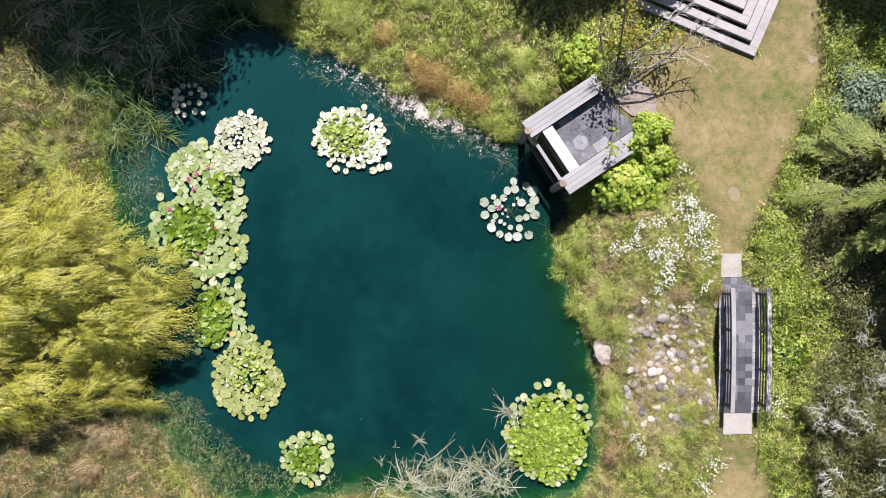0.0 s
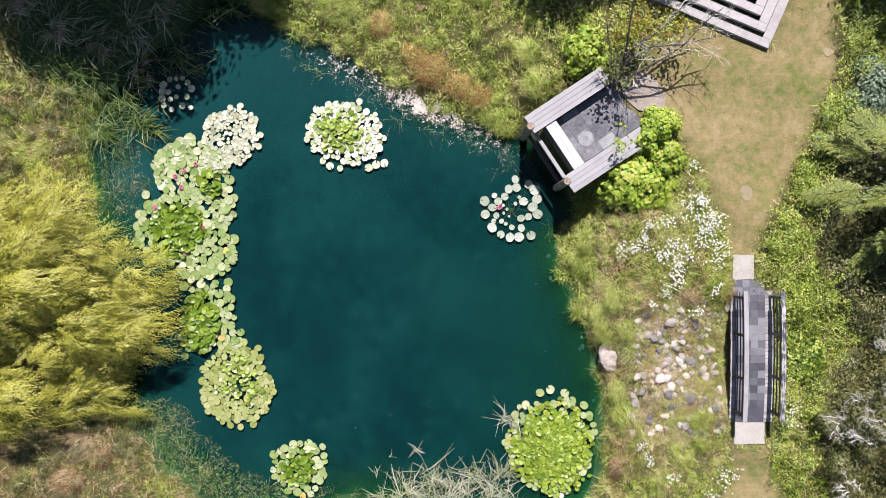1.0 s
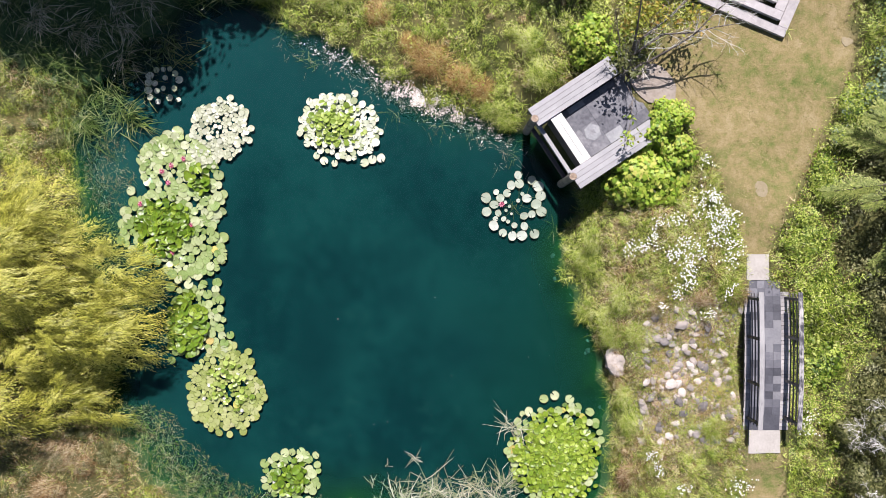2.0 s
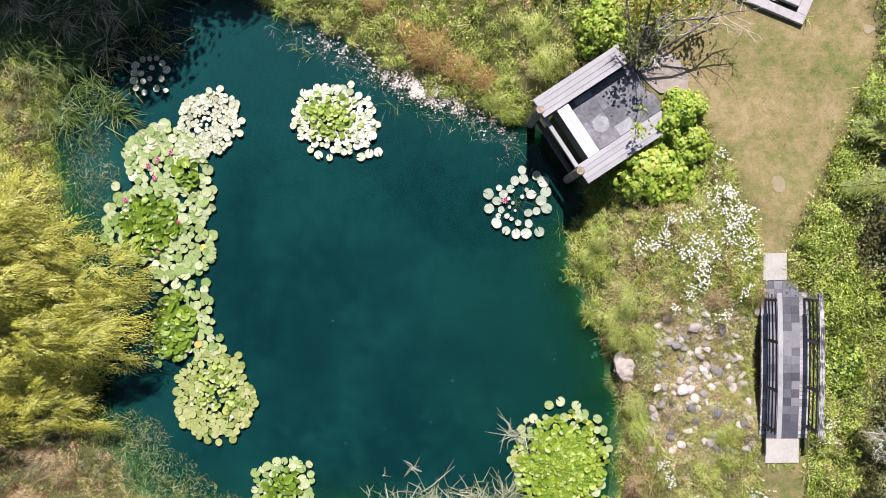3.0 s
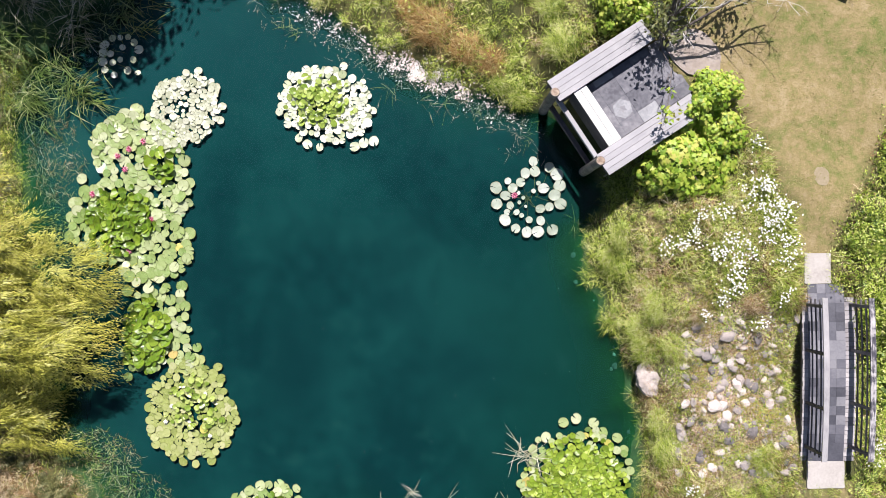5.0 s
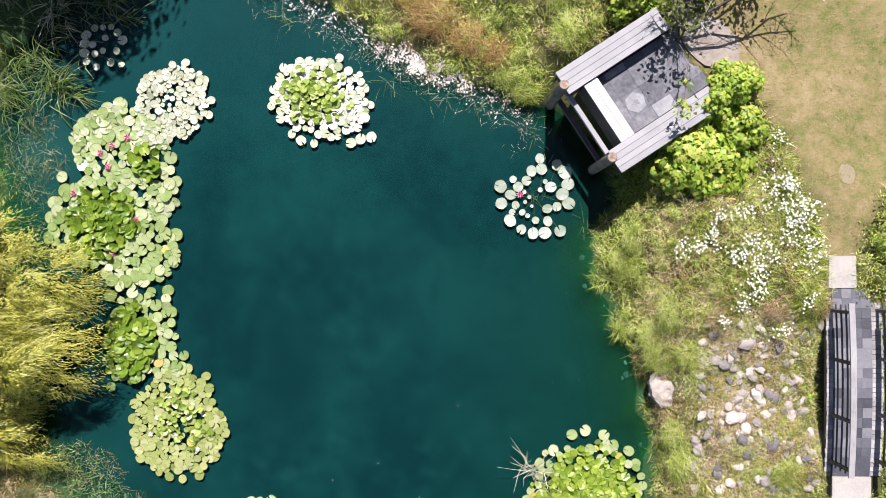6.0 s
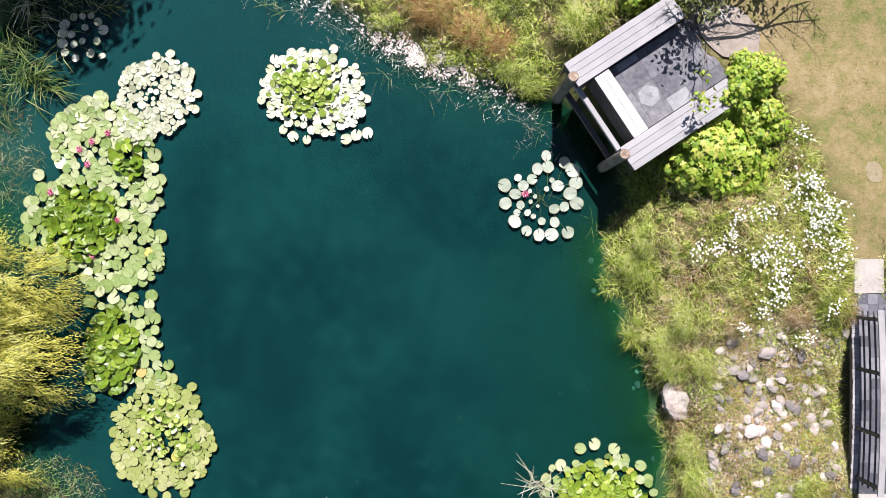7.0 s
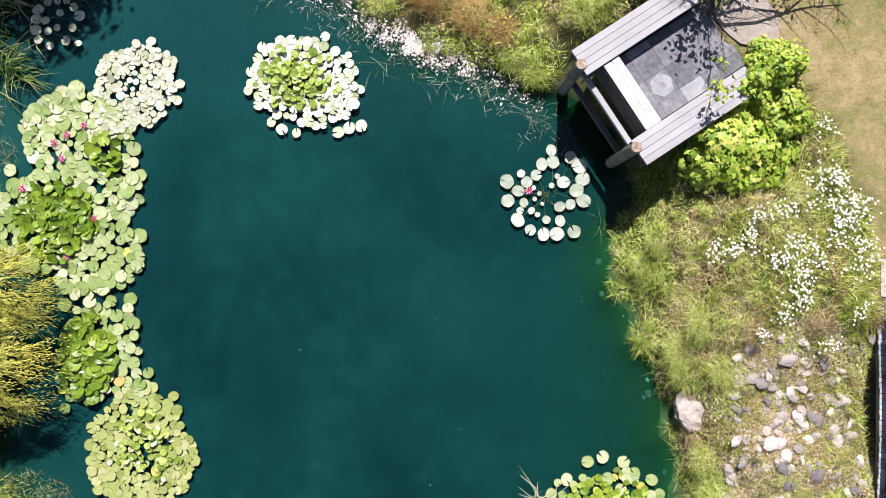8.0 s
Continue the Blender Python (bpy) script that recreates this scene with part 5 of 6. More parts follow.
for x, y, r in ((-0.25, 6.2, 0.66), (0.7, 5.6, 0.52), (-2.0, 7.7, 0.45), (1.4, 5.25, 0.42), (-0.9, 6.7, 0.4)):
    tussock(x, y, r, MAT["sedge"], "rust-brown tussock of dry sedge", 1400)
for x, y, r in ((-12.4, -6.7, 0.6), (-12.7, -8.0, 0.6), (-11.6, -7.2, 0.4), (6.9, -1.75, 0.3), (8.2, -1.5, 0.3), (6.2, -7.3, 0.45), (9.3, -1.35, 0.3)):
    tussock(x, y, r, MAT["straw"], "straw-brown tussock of dry sedge")
for x, y, r in ((-3.5, 8.5, 0.8), (-6.0, 8.6, 0.5), (5.6, -2.3, 0.55), (5.9, -1.6, 0.5), (5.7, -2.8, 0.45), (6.2, -4.8, 0.5), (6.3, -5.6, 0.5), (6.4, -2.7, 0.45), (1.7, 4.7, 0.45), (2.3, 4.3, 0.4), (5.0, 0.3, 0.4), (4.8, -0.3, 0.4), (9.0, -1.2, 0.45), (8.7, -5.6, 0.45), (3.4, 5.6, 0.6), (3.0, 6.6, 0.5)):
    tussock(x, y, r, MAT["grass"], "green tussock of long arching grass")


for x, y in ((9.47, -0.25), (9.5, -0.75), (10.27, -0.2), (9.55, -5.65), (10.68, -6.15), (9.9, -6.4), (10.35, -6.42)):
    tussock(x, y, 0.2, MAT["grass"], "small grass tuft at the edge of a slab", 90)


# ---- leafy weed clumps that give the banks their relief ----
def weed_clumps(name, label, mat, spots, length, ratio, shape):
    pieces, faces = [], []
    for x, y, r in spots:
        n = int(60 + 2400 * r * r)
        d = unit(rng.normal(0, 1, (n, 3)))
        d[:, 2] = np.abs(d[:, 2])
        p = d * (r, r, r * 1.25) * rng.uniform(0.55, 1.0, (n, 1)) * (1 + 0.35 * blob_noise(d[:, 0] * 3 + x, d[:, 1] * 3 + y, 0.8, 61))[:, None]
        L = rng.uniform(*length, n) * 0.8
        axis = np.cross(d, unit(rng.normal(0, 1, (n, 3))))
        axis[:, 2] -= 0.2
        pieces.append(stamp(shape, p + (x, y, float(ground_z(x, y))), axis, d + (0, 0, 0.7) + rng.normal(0, 0.3, (n, 3)), L, L * ratio))
        faces.append(np.repeat(d + (0, 0, 0.35), len(shape[0]), 0))
    return tagged(new(name, mesh_arrays(name, *joined(pieces), mat, np.concatenate(faces), 0.65)), label, "plants", kind="stuff")


def weed_spots(count, keep, size, area):
    x, y = rng.uniform(area[0], area[1], count), rng.uniform(area[2], area[3], count)
    ok = keep(x, y)
    return list(zip(x[ok], y[ok], rng.uniform(*size, int(ok.sum()))))


NORTH, WEST, EAST = (-6.5, 5.0, 4.5, 10.5), (-17, -10.5, -9.5, 6), (4.6, 9.4, -9.5, 2.2)
weed_clumps("weed_clumps", "broad bright-leaved weed clumps on the north bank", MAT["ivy"], weed_spots(150, wild, (0.12, 0.34), NORTH), (0.035, 0.075), 0.55, LEAF)
weed_clumps("fern_clumps", "feathery yellow-green clumps on the banks", MAT["grass"], weed_spots(230, wild, (0.12, 0.32), NORTH) + weed_spots(330, lambda x, y: wild(x, y) & ~shaded_corner(x, y) & (y > -4.5), (0.14, 0.42), WEST) + weed_spots(190, lambda x, y: wild(x, y) & ~chance(2 * stony_mask(x, y)) & (shore_distance(x, y) > 0.25), (0.1, 0.26), EAST), (0.07, 0.14), 0.13, NARROW)
weed_clumps("sorrel_clumps", "brownish dry weed clumps among the grass", MAT["straw"], weed_spots(50, wild, (0.1, 0.25), NORTH) + weed_spots(110, lambda x, y: wild(x, y) & ~shaded_corner(x, y), (0.1, 0.3), WEST) + weed_spots(60, lambda x, y: wild(x, y) & ~chance(2 * stony_mask(x, y)), (0.08, 0.2), EAST), (0.06, 0.13), 0.2, NARROW)
weed_clumps("dark_clumps", "dark olive weed clumps in the bank's hollows", MAT["olive_leaf"], weed_spots(320, lambda x, y: wild(x, y) & ~shaded_corner(x, y), (0.14, 0.34), WEST) + weed_spots(20, wild, (0.1, 0.2), NORTH), (0.06, 0.14), 0.25, NARROW)
weed_clumps("herb_clumps", "small green herb clumps on the stony bank", MAT["ivy"], weed_spots(200, lambda x, y: wild(x, y) & ~chance(2 * stony_mask(x, y)), (0.1, 0.24), EAST) + weed_spots(60, lambda x, y: wild(x, y) & ~shaded_corner(x, y) & (y > -4.5), (0.1, 0.25), WEST), (0.035, 0.075), 0.5, LEAF)


# ---- reeds ----
def reed_bed(name, label, spots, count, mat, length, lean, width=(0.012, 0.024), bias=None, z0=0.0):
    at = []
    for x, y, r in spots:
        k = max(4, int(count * r))
        a, q = rng.uniform(0, math.tau, k), r * np.sqrt(rng.uniform(0, 1, k))
        px, py = x + q * np.cos(a), y + q * np.sin(a)
        at.append(np.stack([px, py, np.maximum(ground_z(px, py), z0 - 0.05)], 1))
    at = np.concatenate(at)
    n = len(at)
    yaw = rng.uniform(0, math.tau, n) if bias is None else rng.normal(bias, 0.65, n)
    v, t = blades(at, rng.uniform(*length, n), rng.uniform(*width, n), rng.uniform(*lean, n), yaw, 0.6)
    return tagged(new(name, mesh_arrays(name, v, t, mat)), label, "reeds", kind="stuff")


reed_bed("reed_bed", "dense dark green reeds in the shade of trees", [(-11.5, 6.6, 1.2), (-12.6, 5.2, 1.0), (-10.4, 7.6, 1.2), (-13.6, 7.2, 1.6), (-9.0, 8.8, 1.3), (-12.0, 8.8, 1.6), (-15.0, 8.6, 1.6), (-12.2, 4.2, 0.5)], 150, MAT["reed"], (0.6, 1.4), (0.3, 1.2), bias=-0.5)
reed_bed("reed_bed", "leaning reeds at the shaded waterline", [(-10.2, 5.6, 0.8), (-11.2, 4.7, 0.7), (-9.3, 6.6, 0.6), (-8.6, 6.9, 0.4), (-11.6, 3.6, 0.5), (-10.6, 4.4, 0.6)], 45, MAT["reed"], (0.5, 1.1), (0.5, 1.35), (0.012, 0.028), bias=-0.5)
reed_bed("reed_bed", "thin reeds standing in the shallow water", [(-4.4, 6.3, 0.35), (-5.1, 7.2, 0.4), (-6.2, 8.3, 0.5), (-1.6, 4.6, 0.4), (-0.2, 4.3, 0.5), (1.0, 4.0, 0.4), (2.5, 3.3, 0.35), (3.9, 0.7, 0.3)], 36, MAT["reed"], (0.25, 0.65), (0.6, 1.45), (0.006, 0.012))
MUDDY = [(-9.3, -6.2, 0.8), (-8.4, -7.3, 0.8), (-7.6, -7.9, 0.7), (-6.6, -8.3, 0.5), (-9.8, -5.8, 0.6), (-10.3, -6.3, 0.7), (-5.8, -8.6, 0.5), (-8.3, -8.4, 0.8), (-9.6, -7.0, 1.0), (-8.9, -8.0, 1.0), (-7.4, -8.7, 0.9), (-10.2, -7.6, 0.9), (-9.4, -8.9, 0.9), (-10.6, -5.6, 0.5)]
BAY = [(-11.5, 2.4, 0.5), (-11.2, 1.7, 0.5), (-10.6, 2.3, 0.4), (-11.0, 3.2, 0.5), (-11.8, 3.0, 0.5), (-10.7, 1.2, 0.35), (-10.9, 0.5, 0.3)]
reed_bed("reed_bed", "fine green grass standing in the muddy shallows", MUDDY + BAY, 120, MAT["reed"], (0.12, 0.34), (0.7, 1.5), (0.004, 0.008))
reed_bed("reed_bed", "dry straw stems standing in the muddy shallows", MUDDY + BAY[:4] + [(-4.0, -8.9, 0.6), (-2.8, -8.9, 0.5)], 190, MAT["straw"], (0.1, 0.34), (0.7, 1.5), (0.004, 0.009))
reed_bed("reed_bed", "olive grass matted along the muddy shore", MUDDY, 90, MAT["grass"], (0.1, 0.3), (0.7, 1.5), (0.005, 0.01))


def straps(at, length, width, lean, yaw, kink):
    """Broken reed leaves: a rising piece and a longer piece that hangs over another way, blunt at the end."""
    n = len(at)
    lean, kink = np.asarray(lean)[:, None], np.asarray(kink)

    def piece(base, turn, tilt, reach, w0, w1):
        d = np.stack([np.cos(turn), np.sin(turn), np.zeros(n)], 1)
        sd = np.stack([-np.sin(turn), np.cos(turn), np.zeros(n)], 1) * (np.asarray(width) / 2)[:, None]
        end = base + (np.array([0, 0, 1.0]) * np.cos(tilt) + d * np.sin(tilt)) * reach[:, None]
        v = np.stack([base - sd * w0, base + sd * w0, end + sd * w1, end - sd * w1], 1)
        t = np.array([(0, 1, 2), (0, 2, 3)])[None] + (np.arange(n) * 4)[:, None, None]
        return end, (v.reshape(-1, 3), t.reshape(-1, 3))

    share = rng.uniform(0.3, 0.6, n)
    mid, first = piece(at, yaw, lean, length * share, 0.9, 1.0)
    _, second = piece(mid, yaw + kink, np.minimum(lean + rng.uniform(0.1, 0.9, (n, 1)), 1.75), length * (1 - share), 1.0, 0.35)
    return joined([first, second])


def reed_fans(name, label, mat, bases, count, length, width, way=1.6, spread=0.75, broken=True):
    """Broken reeds: each base sends out a fan of long leaves that bend over and lie near the water."""
    at, yaw, size = [], [], []
    for x, y, r in bases:
        for _ in range(max(1, int(count * r))):
            px, py = x + rng.normal(0, r * 0.45), y + rng.normal(0, r * 0.4)
            k = rng.integers(2, 7)
            main = rng.normal(way, 0.8)
            for _ in range(k):
                qx, qy = px + rng.normal(0, 0.07), py + rng.normal(0, 0.07)
                at.append((qx, qy, max(float(ground_z(qx, qy)), -0.04)))
            yaw += list(rng.normal(main, spread, k))
            size += list(rng.uniform(0.55, 1.1, k) * rng.uniform(0.7, 1.1))
    at, yaw, size = np.array(at), np.array(yaw), np.array(size)
    n = len(at)
    L, W = rng.uniform(*length, n) * size, rng.uniform(*width, n)
    if broken:
        v, t = straps(at, L, W, rng.uniform(0.4, 1.3, n), yaw, rng.normal(0, 0.7, n))
    else:
        v, t = blades(at, L, W, rng.uniform(0.5, 1.3, n), yaw, rng.uniform(0.1, 0.8, (n, 1)))
    return tagged(new(name, mesh_arrays(name, v, t, mat, (0, 0.1, 1.0), 0.4)), label, "reeds", kind="stuff")


reed_fans("reed_bed", "long green reeds leaning out from the shaded corner", MAT["reed"], [(-9.2, 6.7, 0.4), (-8.7, 6.2, 0.25), (-11.3, 5.2, 0.6), (-12.6, 5.6, 0.6), (-10.6, 4.6, 0.5), (-11.8, 4.3, 0.5), (-10.2, 4.2, 0.3), (-7.2, 8.3, 0.3), (-13.4, 6.4, 0.6)], 26, (0.7, 1.5), (0.016, 0.032), -0.5, 0.45, False)
reed_fans("dead_reeds", "grey dead reeds lying in the shaded corner", MAT["reed_dead"], [(-13.2, 7.6, 0.8), (-14.6, 8.4, 0.8), (-12.0, 7.0, 0.7), (-11.0, 7.6, 0.6), (-13.6, 9.2, 0.7), (-10.6, 6.4, 0.4), (-9.6, 8.4, 0.5)], 34, (0.7, 1.7), (0.016, 0.032), -0.5, 0.35, False)
reed_fans("reed_bed", "small sprays of green reed in open water", MAT["reed"], [(-4.5, 6.3, 0.1), (-4.2, 6.0, 0.1)], 18, (0.35, 0.7), (0.01, 0.018), 0.0, 1.6, False)
BROKEN = [(-2.0, -8.8, 0.35), (-1.0, -8.4, 0.3), (0.35, -8.3, 0.8), (1.15, -7.9, 0.5), (-0.5, -8.8, 0.6), (-1.4, -8.7, 0.35), (1.7, -8.5, 0.6), (0.7, -9.1, 0.8), (2.2, -7.9, 0.4), (-0.2, -8.0, 0.35), (2.0, -8.9, 0.5)]
reed_fans("dead_reeds", "bleached broken reeds bent over the water", MAT["reed_dead"], BROKEN, 17, (0.6, 1.5), (0.011, 0.024))
reed_fans("dead_reeds", "grey-green reeds among the broken ones", MAT["reed_grey"], BROKEN, 11, (0.6, 1.4), (0.011, 0.024))
reed_fans("reed_bed", "fresh green reeds among the broken ones", MAT["reed"], BROKEN, 6, (0.4, 0.9), (0.012, 0.024), broken=False)
reed_fans("dead_reeds", "small bleached reed sprigs standing in open water", MAT["reed_dead"], [(-1.75, -7.25, 0.05), (-0.6, -7.1, 0.04), (-2.2, -7.9, 0.05), (-1.5, -8.0, 0.1)], 30, (0.5, 0.9), (0.012, 0.02), 1.4, 0.5)
reed_fans("dead_reeds", "a few bleached reed stems beside the lily mound", MAT["reed_dead"], [(2.35, -5.9, 0.14), (2.6, -6.3, 0.1)], 40, (0.6, 1.3), (0.012, 0.022), 1.9, 0.9)


n = 13
x, y = rng.uniform(-6, 4.2, n), rng.uniform(-7, 3.5, n)
a = rng.uniform(0, math.tau, n)
v, t = stamp(LEAF, np.stack([x, y, np.full(n, 0.006)], 1), np.stack([np.cos(a), np.sin(a), 0 * a], 1), np.tile((0, 0, 1.0), (n, 1)), rng.uniform(0.02, 0.045, n), 0.018)
tagged(new("floating_petals", mesh_arrays("floating_petals", v, t, MAT["fluff"])), "stray pale petals adrift on the water", "debris", kind="stuff")

# ---- floating mat of fluff and stems under the meadow bank ----
n = 16000
k = rng.uniform(0, 1, n)
bx, by = np.interp(k, [0, 0.25, 0.5, 0.75, 1], [-4.2, -2.4, -0.9, 0.8, 2.3]), np.interp(k, [0, 0.25, 0.5, 0.75, 1], [7.0, 6.2, 5.35, 4.75, 3.9])
px, py = bx + rng.normal(-0.12, 0.26, n), by + rng.normal(-0.24, 0.17, n)
dense = chance(np.clip(0.1 + 0.9 * np.exp(-((px + 0.6) / 0.9) ** 2), 0, 1) * np.clip(0.55 + 0.75 * blob_noise(px, py, 0.16, 71), 0.04, 1))
px, py = px[dense], py[dense]
s = 0.008 + 0.034 * rng.uniform(0, 1, len(px)) ** 2
a = rng.uniform(0, math.tau, len(px))
v, t = stamp(PEBBLE, np.stack([px, py, np.maximum(ground_z(px, py), 0) + 0.004], 1), np.stack([np.cos(a), np.sin(a), 0 * a], 1), np.tile((0, 0, 1.0), (len(px), 1)), s, s * 0.6)
tagged(new("floating_fluff", mesh_arrays("floating_fluff", v, t, MAT["fluff"])), "pale seed fluff drifted against the bank", "debris", kind="stuff")
n = 480
k = rng.uniform(0, 1, n)
bx, by = np.interp(k, [0, 0.25, 0.5, 0.75, 1], [-5.2, -2.8, -1.0, 0.9, 2.7]), np.interp(k, [0, 0.25, 0.5, 0.75, 1], [7.2, 6.1, 5.1, 4.4, 3.2])
px, py = bx + rng.normal(-0.1, 0.34, n), by + rng.normal(-0.2, 0.26, n)
v, t = blades(np.stack([px, py, np.maximum(ground_z(px, py), 0) + 0.008], 1), rng.uniform(0.08, 0.36, n), rng.uniform(0.0025, 0.0055, n), np.full(n, 1.5), rng.uniform(0, math.tau, n), 0.05)
tagged(new("floating_stems", mesh_arrays("floating_stems", v, t, MAT["reed_dead"])), "dry stems floating by the bank", "debris", kind="stuff")


# ---- flowers ----
def daisy_clump(x, y, r):
    z = float(ground_z(x, y))
    ob = thing("daisy_clump", "clump of white daisies with feathery green leaves", "flowers", (x, y, z), group="daisies on the bank")
    n = int(12 + 260 * r * r)
    stretch, turn = rng.uniform(0.6, 1.3), rng.uniform(0, math.tau)
    qx, qy = rng.normal(0, r * 0.5 * stretch, n), rng.normal(0, r * 0.5 / stretch, n)
    px, py = qx * math.cos(turn) - qy * math.sin(turn), qx * math.sin(turn) + qy * math.cos(turn)
    pz = rng.uniform(0.25, 0.5, n)
    pieces = []
    for k in range(6):
        b = k * math.tau / 6 + rng.uniform(0, 1, n)
        axis = np.stack([np.cos(b), np.sin(b), rng.uniform(-0.1, 0.25, n)], 1)
        pieces.append(stamp(LEAF, np.stack([px, py, pz], 1), axis, np.tile((0, 0, 1.0), (n, 1)), rng.uniform(0.018, 0.034, n), 0.028))
    tagged(part("bloom", mesh_arrays("bloom", *joined(pieces), MAT["petal"]), None, ob), kind="stuff")
    m = int(60 + 900 * r * r)
    a, q = rng.uniform(0, math.tau, m), r * 1.15 * np.sqrt(rng.uniform(0, 1, m))
    at = np.stack([q * np.cos(a), q * np.sin(a), np.full(m, -0.02)], 1)
    v, t = blades(at, rng.uniform(0.2, 0.42, m), rng.uniform(0.006, 0.02, m), rng.uniform(0.1, 0.8, m), rng.uniform(0, math.tau, m), 0.5)
    tagged(part("foliage", mesh_arrays("foliage", v, t, MAT["grass"]), None, ob), kind="stuff")


for x, y, r in [(6.33, 0.02, 0.32), (7.38, 0.88, 0.28), (7.96, 1.46, 0.40), (8.63, 0.69, 0.44), (8.91, -0.27, 0.32), (7.57, -0.75, 0.48), (8.34, 0.40, 0.28), (5.95, 0.02, 0.28), (7.67, -0.36, 0.28), (8.15, 2.71, 0.20),
                (8.24, -1.99, 0.24), (9.29, -7.36, 0.40), (8.91, -8.07, 0.28), (6.71, -6.50, 0.20), (11.39, -5.24, 0.28), (7.29, -1.32, 0.16), (6.90, -1.80, 0.16), (8.34, 1.65, 0.24)]:
    daisy_clump(x, y, r)


loose = [(rng.uniform(5.6, 9.2), rng.uniform(-2.0, 2.4), rng.uniform(0.15, 0.3)) for _ in range(12)]
for x, y, r in loose + [(8.6, 1.1, 0.3), (9.0, 0.2, 0.3), (8.9, 0.95, 0.3), (7.3, -0.1, 0.25), (11.4, -5.6, 0.2), (6.9, -6.9, 0.2), (7.6, -7.4, 0.2)]:
    daisy_clump(x, y, r)


# ---- shrubs and trees ----
def crown_points(count, rx, ry, rz, lumps, seed, shell=0.35, lump_size=(0.22, 0.42)):
    """Places on a lumpy dome: many clumps with gaps between them, and the way each faces."""
    r = np.random.default_rng(seed)
    c = unit(r.normal(0, 1, (lumps, 3)))
    c[:, 2] = np.abs(c[:, 2]) * 0.9 + 0.05
    c *= r.uniform(0.45, 0.8, (lumps, 1))
    size = r.uniform(*lump_size, lumps)
    k = r.integers(0, lumps, count)
    d = unit(r.normal(0, 1, (count, 3)) + (0, 0, 0.35))
    p = c[k] + d * size[k][:, None] * (1 - shell * r.uniform(0, 1, (count, 1)) ** 2)
    return p * (rx, ry, rz), unit(d + c[k] * 0.4)


def leafy(at, face, length, ratio, shape, droop=0.3, level=0.0):
    n = len(at)
    face = unit(face + np.array([0, 0, level]))
    axis = np.cross(face, unit(rng.normal(0, 1, (n, 3))))
    axis[:, 2] -= droop
    L = rng.uniform(*length, n)
    return stamp(shape, at, axis, face + rng.normal(0, 0.3, (n, 3)), L, L * ratio)


def shrub(name, label, x, y, r, mat, count, length, shape=LEAF, ratio=0.6, lumps=26, seed=1, knot=(0.22, 0.42)):
    ob = thing(name, label, "shrub", (x, y, float(ground_z(x, y))))
    p, f = crown_points(count, *r, lumps, seed, 0.35, knot)
    p = p + rng.normal(0, 0.045, p.shape) * r
    v, t = leafy(p, f, length, ratio, shape, level=0.5)
    part("crown", mesh_arrays("crown", v, t, mat, np.repeat(f + (0, 0, 0.3), len(shape[0]), 0), 0.38), None, ob)
    for k in range(5):
        a = k * 1.26
        bm = bmesh.new()
        tube(bm, [(0, 0, -0.1), (0.2 * r[0] * math.cos(a), 0.2 * r[1] * math.sin(a), 0.35 * r[2]), (0.5 * r[0] * math.cos(a), 0.5 * r[1] * math.sin(a), 0.7 * r[2])], [0.03, 0.022, 0.01], 5)
        part("stem", bm, MAT["bark"], ob)
    return ob


shrub("maple_shrub", "bright yellow-green lobed-leaf shrub beside the deck", 6.4, 2.25, (1.45, 1.15, 0.8), MAT["maple"], 4600, (0.11, 0.2), LOBED, 0.95, 62, 4, (0.13, 0.32))
shrub("maple_shrub", "bright green lobed-leaf shrub leaning over the bench", 7.15, 4.0, (0.75, 0.75, 0.95), MAT["maple"], 2300, (0.07, 0.14), LOBED, 0.9, 26, 5, (0.18, 0.38))
shrub("maple_shrub", "light green leafy shrub behind the deck", 4.75, 6.45, (0.95, 0.9, 1.1), MAT["maple"], 2700, (0.07, 0.14), LOBED, 0.9, 30, 6, (0.15, 0.3))
shrub("maple_shrub", "bright yellow-green lobed-leaf shrub between deck and lawn", 7.3, 3.0, (0.65, 0.75, 0.8), MAT["maple"], 1900, (0.07, 0.14), LOBED, 0.9, 26, 41, (0.18, 0.38))
shrub("maple_shrub", "bright lobed-leaf branch tips spilling over the bench", 6.55, 3.45, (0.62, 0.5, 0.95), MAT["maple"], 1300, (0.08, 0.15), LOBED, 0.9, 20, 47, (0.18, 0.38))
shrub("low_shrub", "feathery light green fern-like cover beside the bridge", 11.9, -1.7, (1.1, 1.3, 0.75), MAT["grass"], 5200, (0.07, 0.15), NARROW, 0.26, 40, 7)
shrub("low_shrub", "bushy green groundcover beside the bridge", 12.0, -3.3, (0.8, 1.1, 0.7), MAT["ivy"], 2300, (0.05, 0.14), LOBED, 0.8, 36, 8)
shrub("low_shrub", "leafy green shrub at the path's edge", 11.3, 0.3, (0.85, 0.9, 0.6), MAT["ivy"], 3600, (0.05, 0.09), LEAF, 0.6, 30, 9)
shrub("low_shrub", "bluish-green shrub at the lawn's edge", 14.2, 5.2, (1.5, 1.2, 1.0), MAT["glaucous"], 4200, (0.07, 0.13), LEAF, 0.7, 44, 10)
shrub("low_shrub", "green shrub at the lawn's edge", 13.2, 4.3, (1.0, 0.9, 0.8), MAT["ivy"], 3200, (0.05, 0.1), LEAF, 0.6, 34, 11)
shrub("low_shrub", "green shrub at the lawn's edge", 15.4, 7.0, (1.6, 1.1, 1.0), MAT["ivy"], 4200, (0.06, 0.11), LEAF, 0.6, 44, 12)
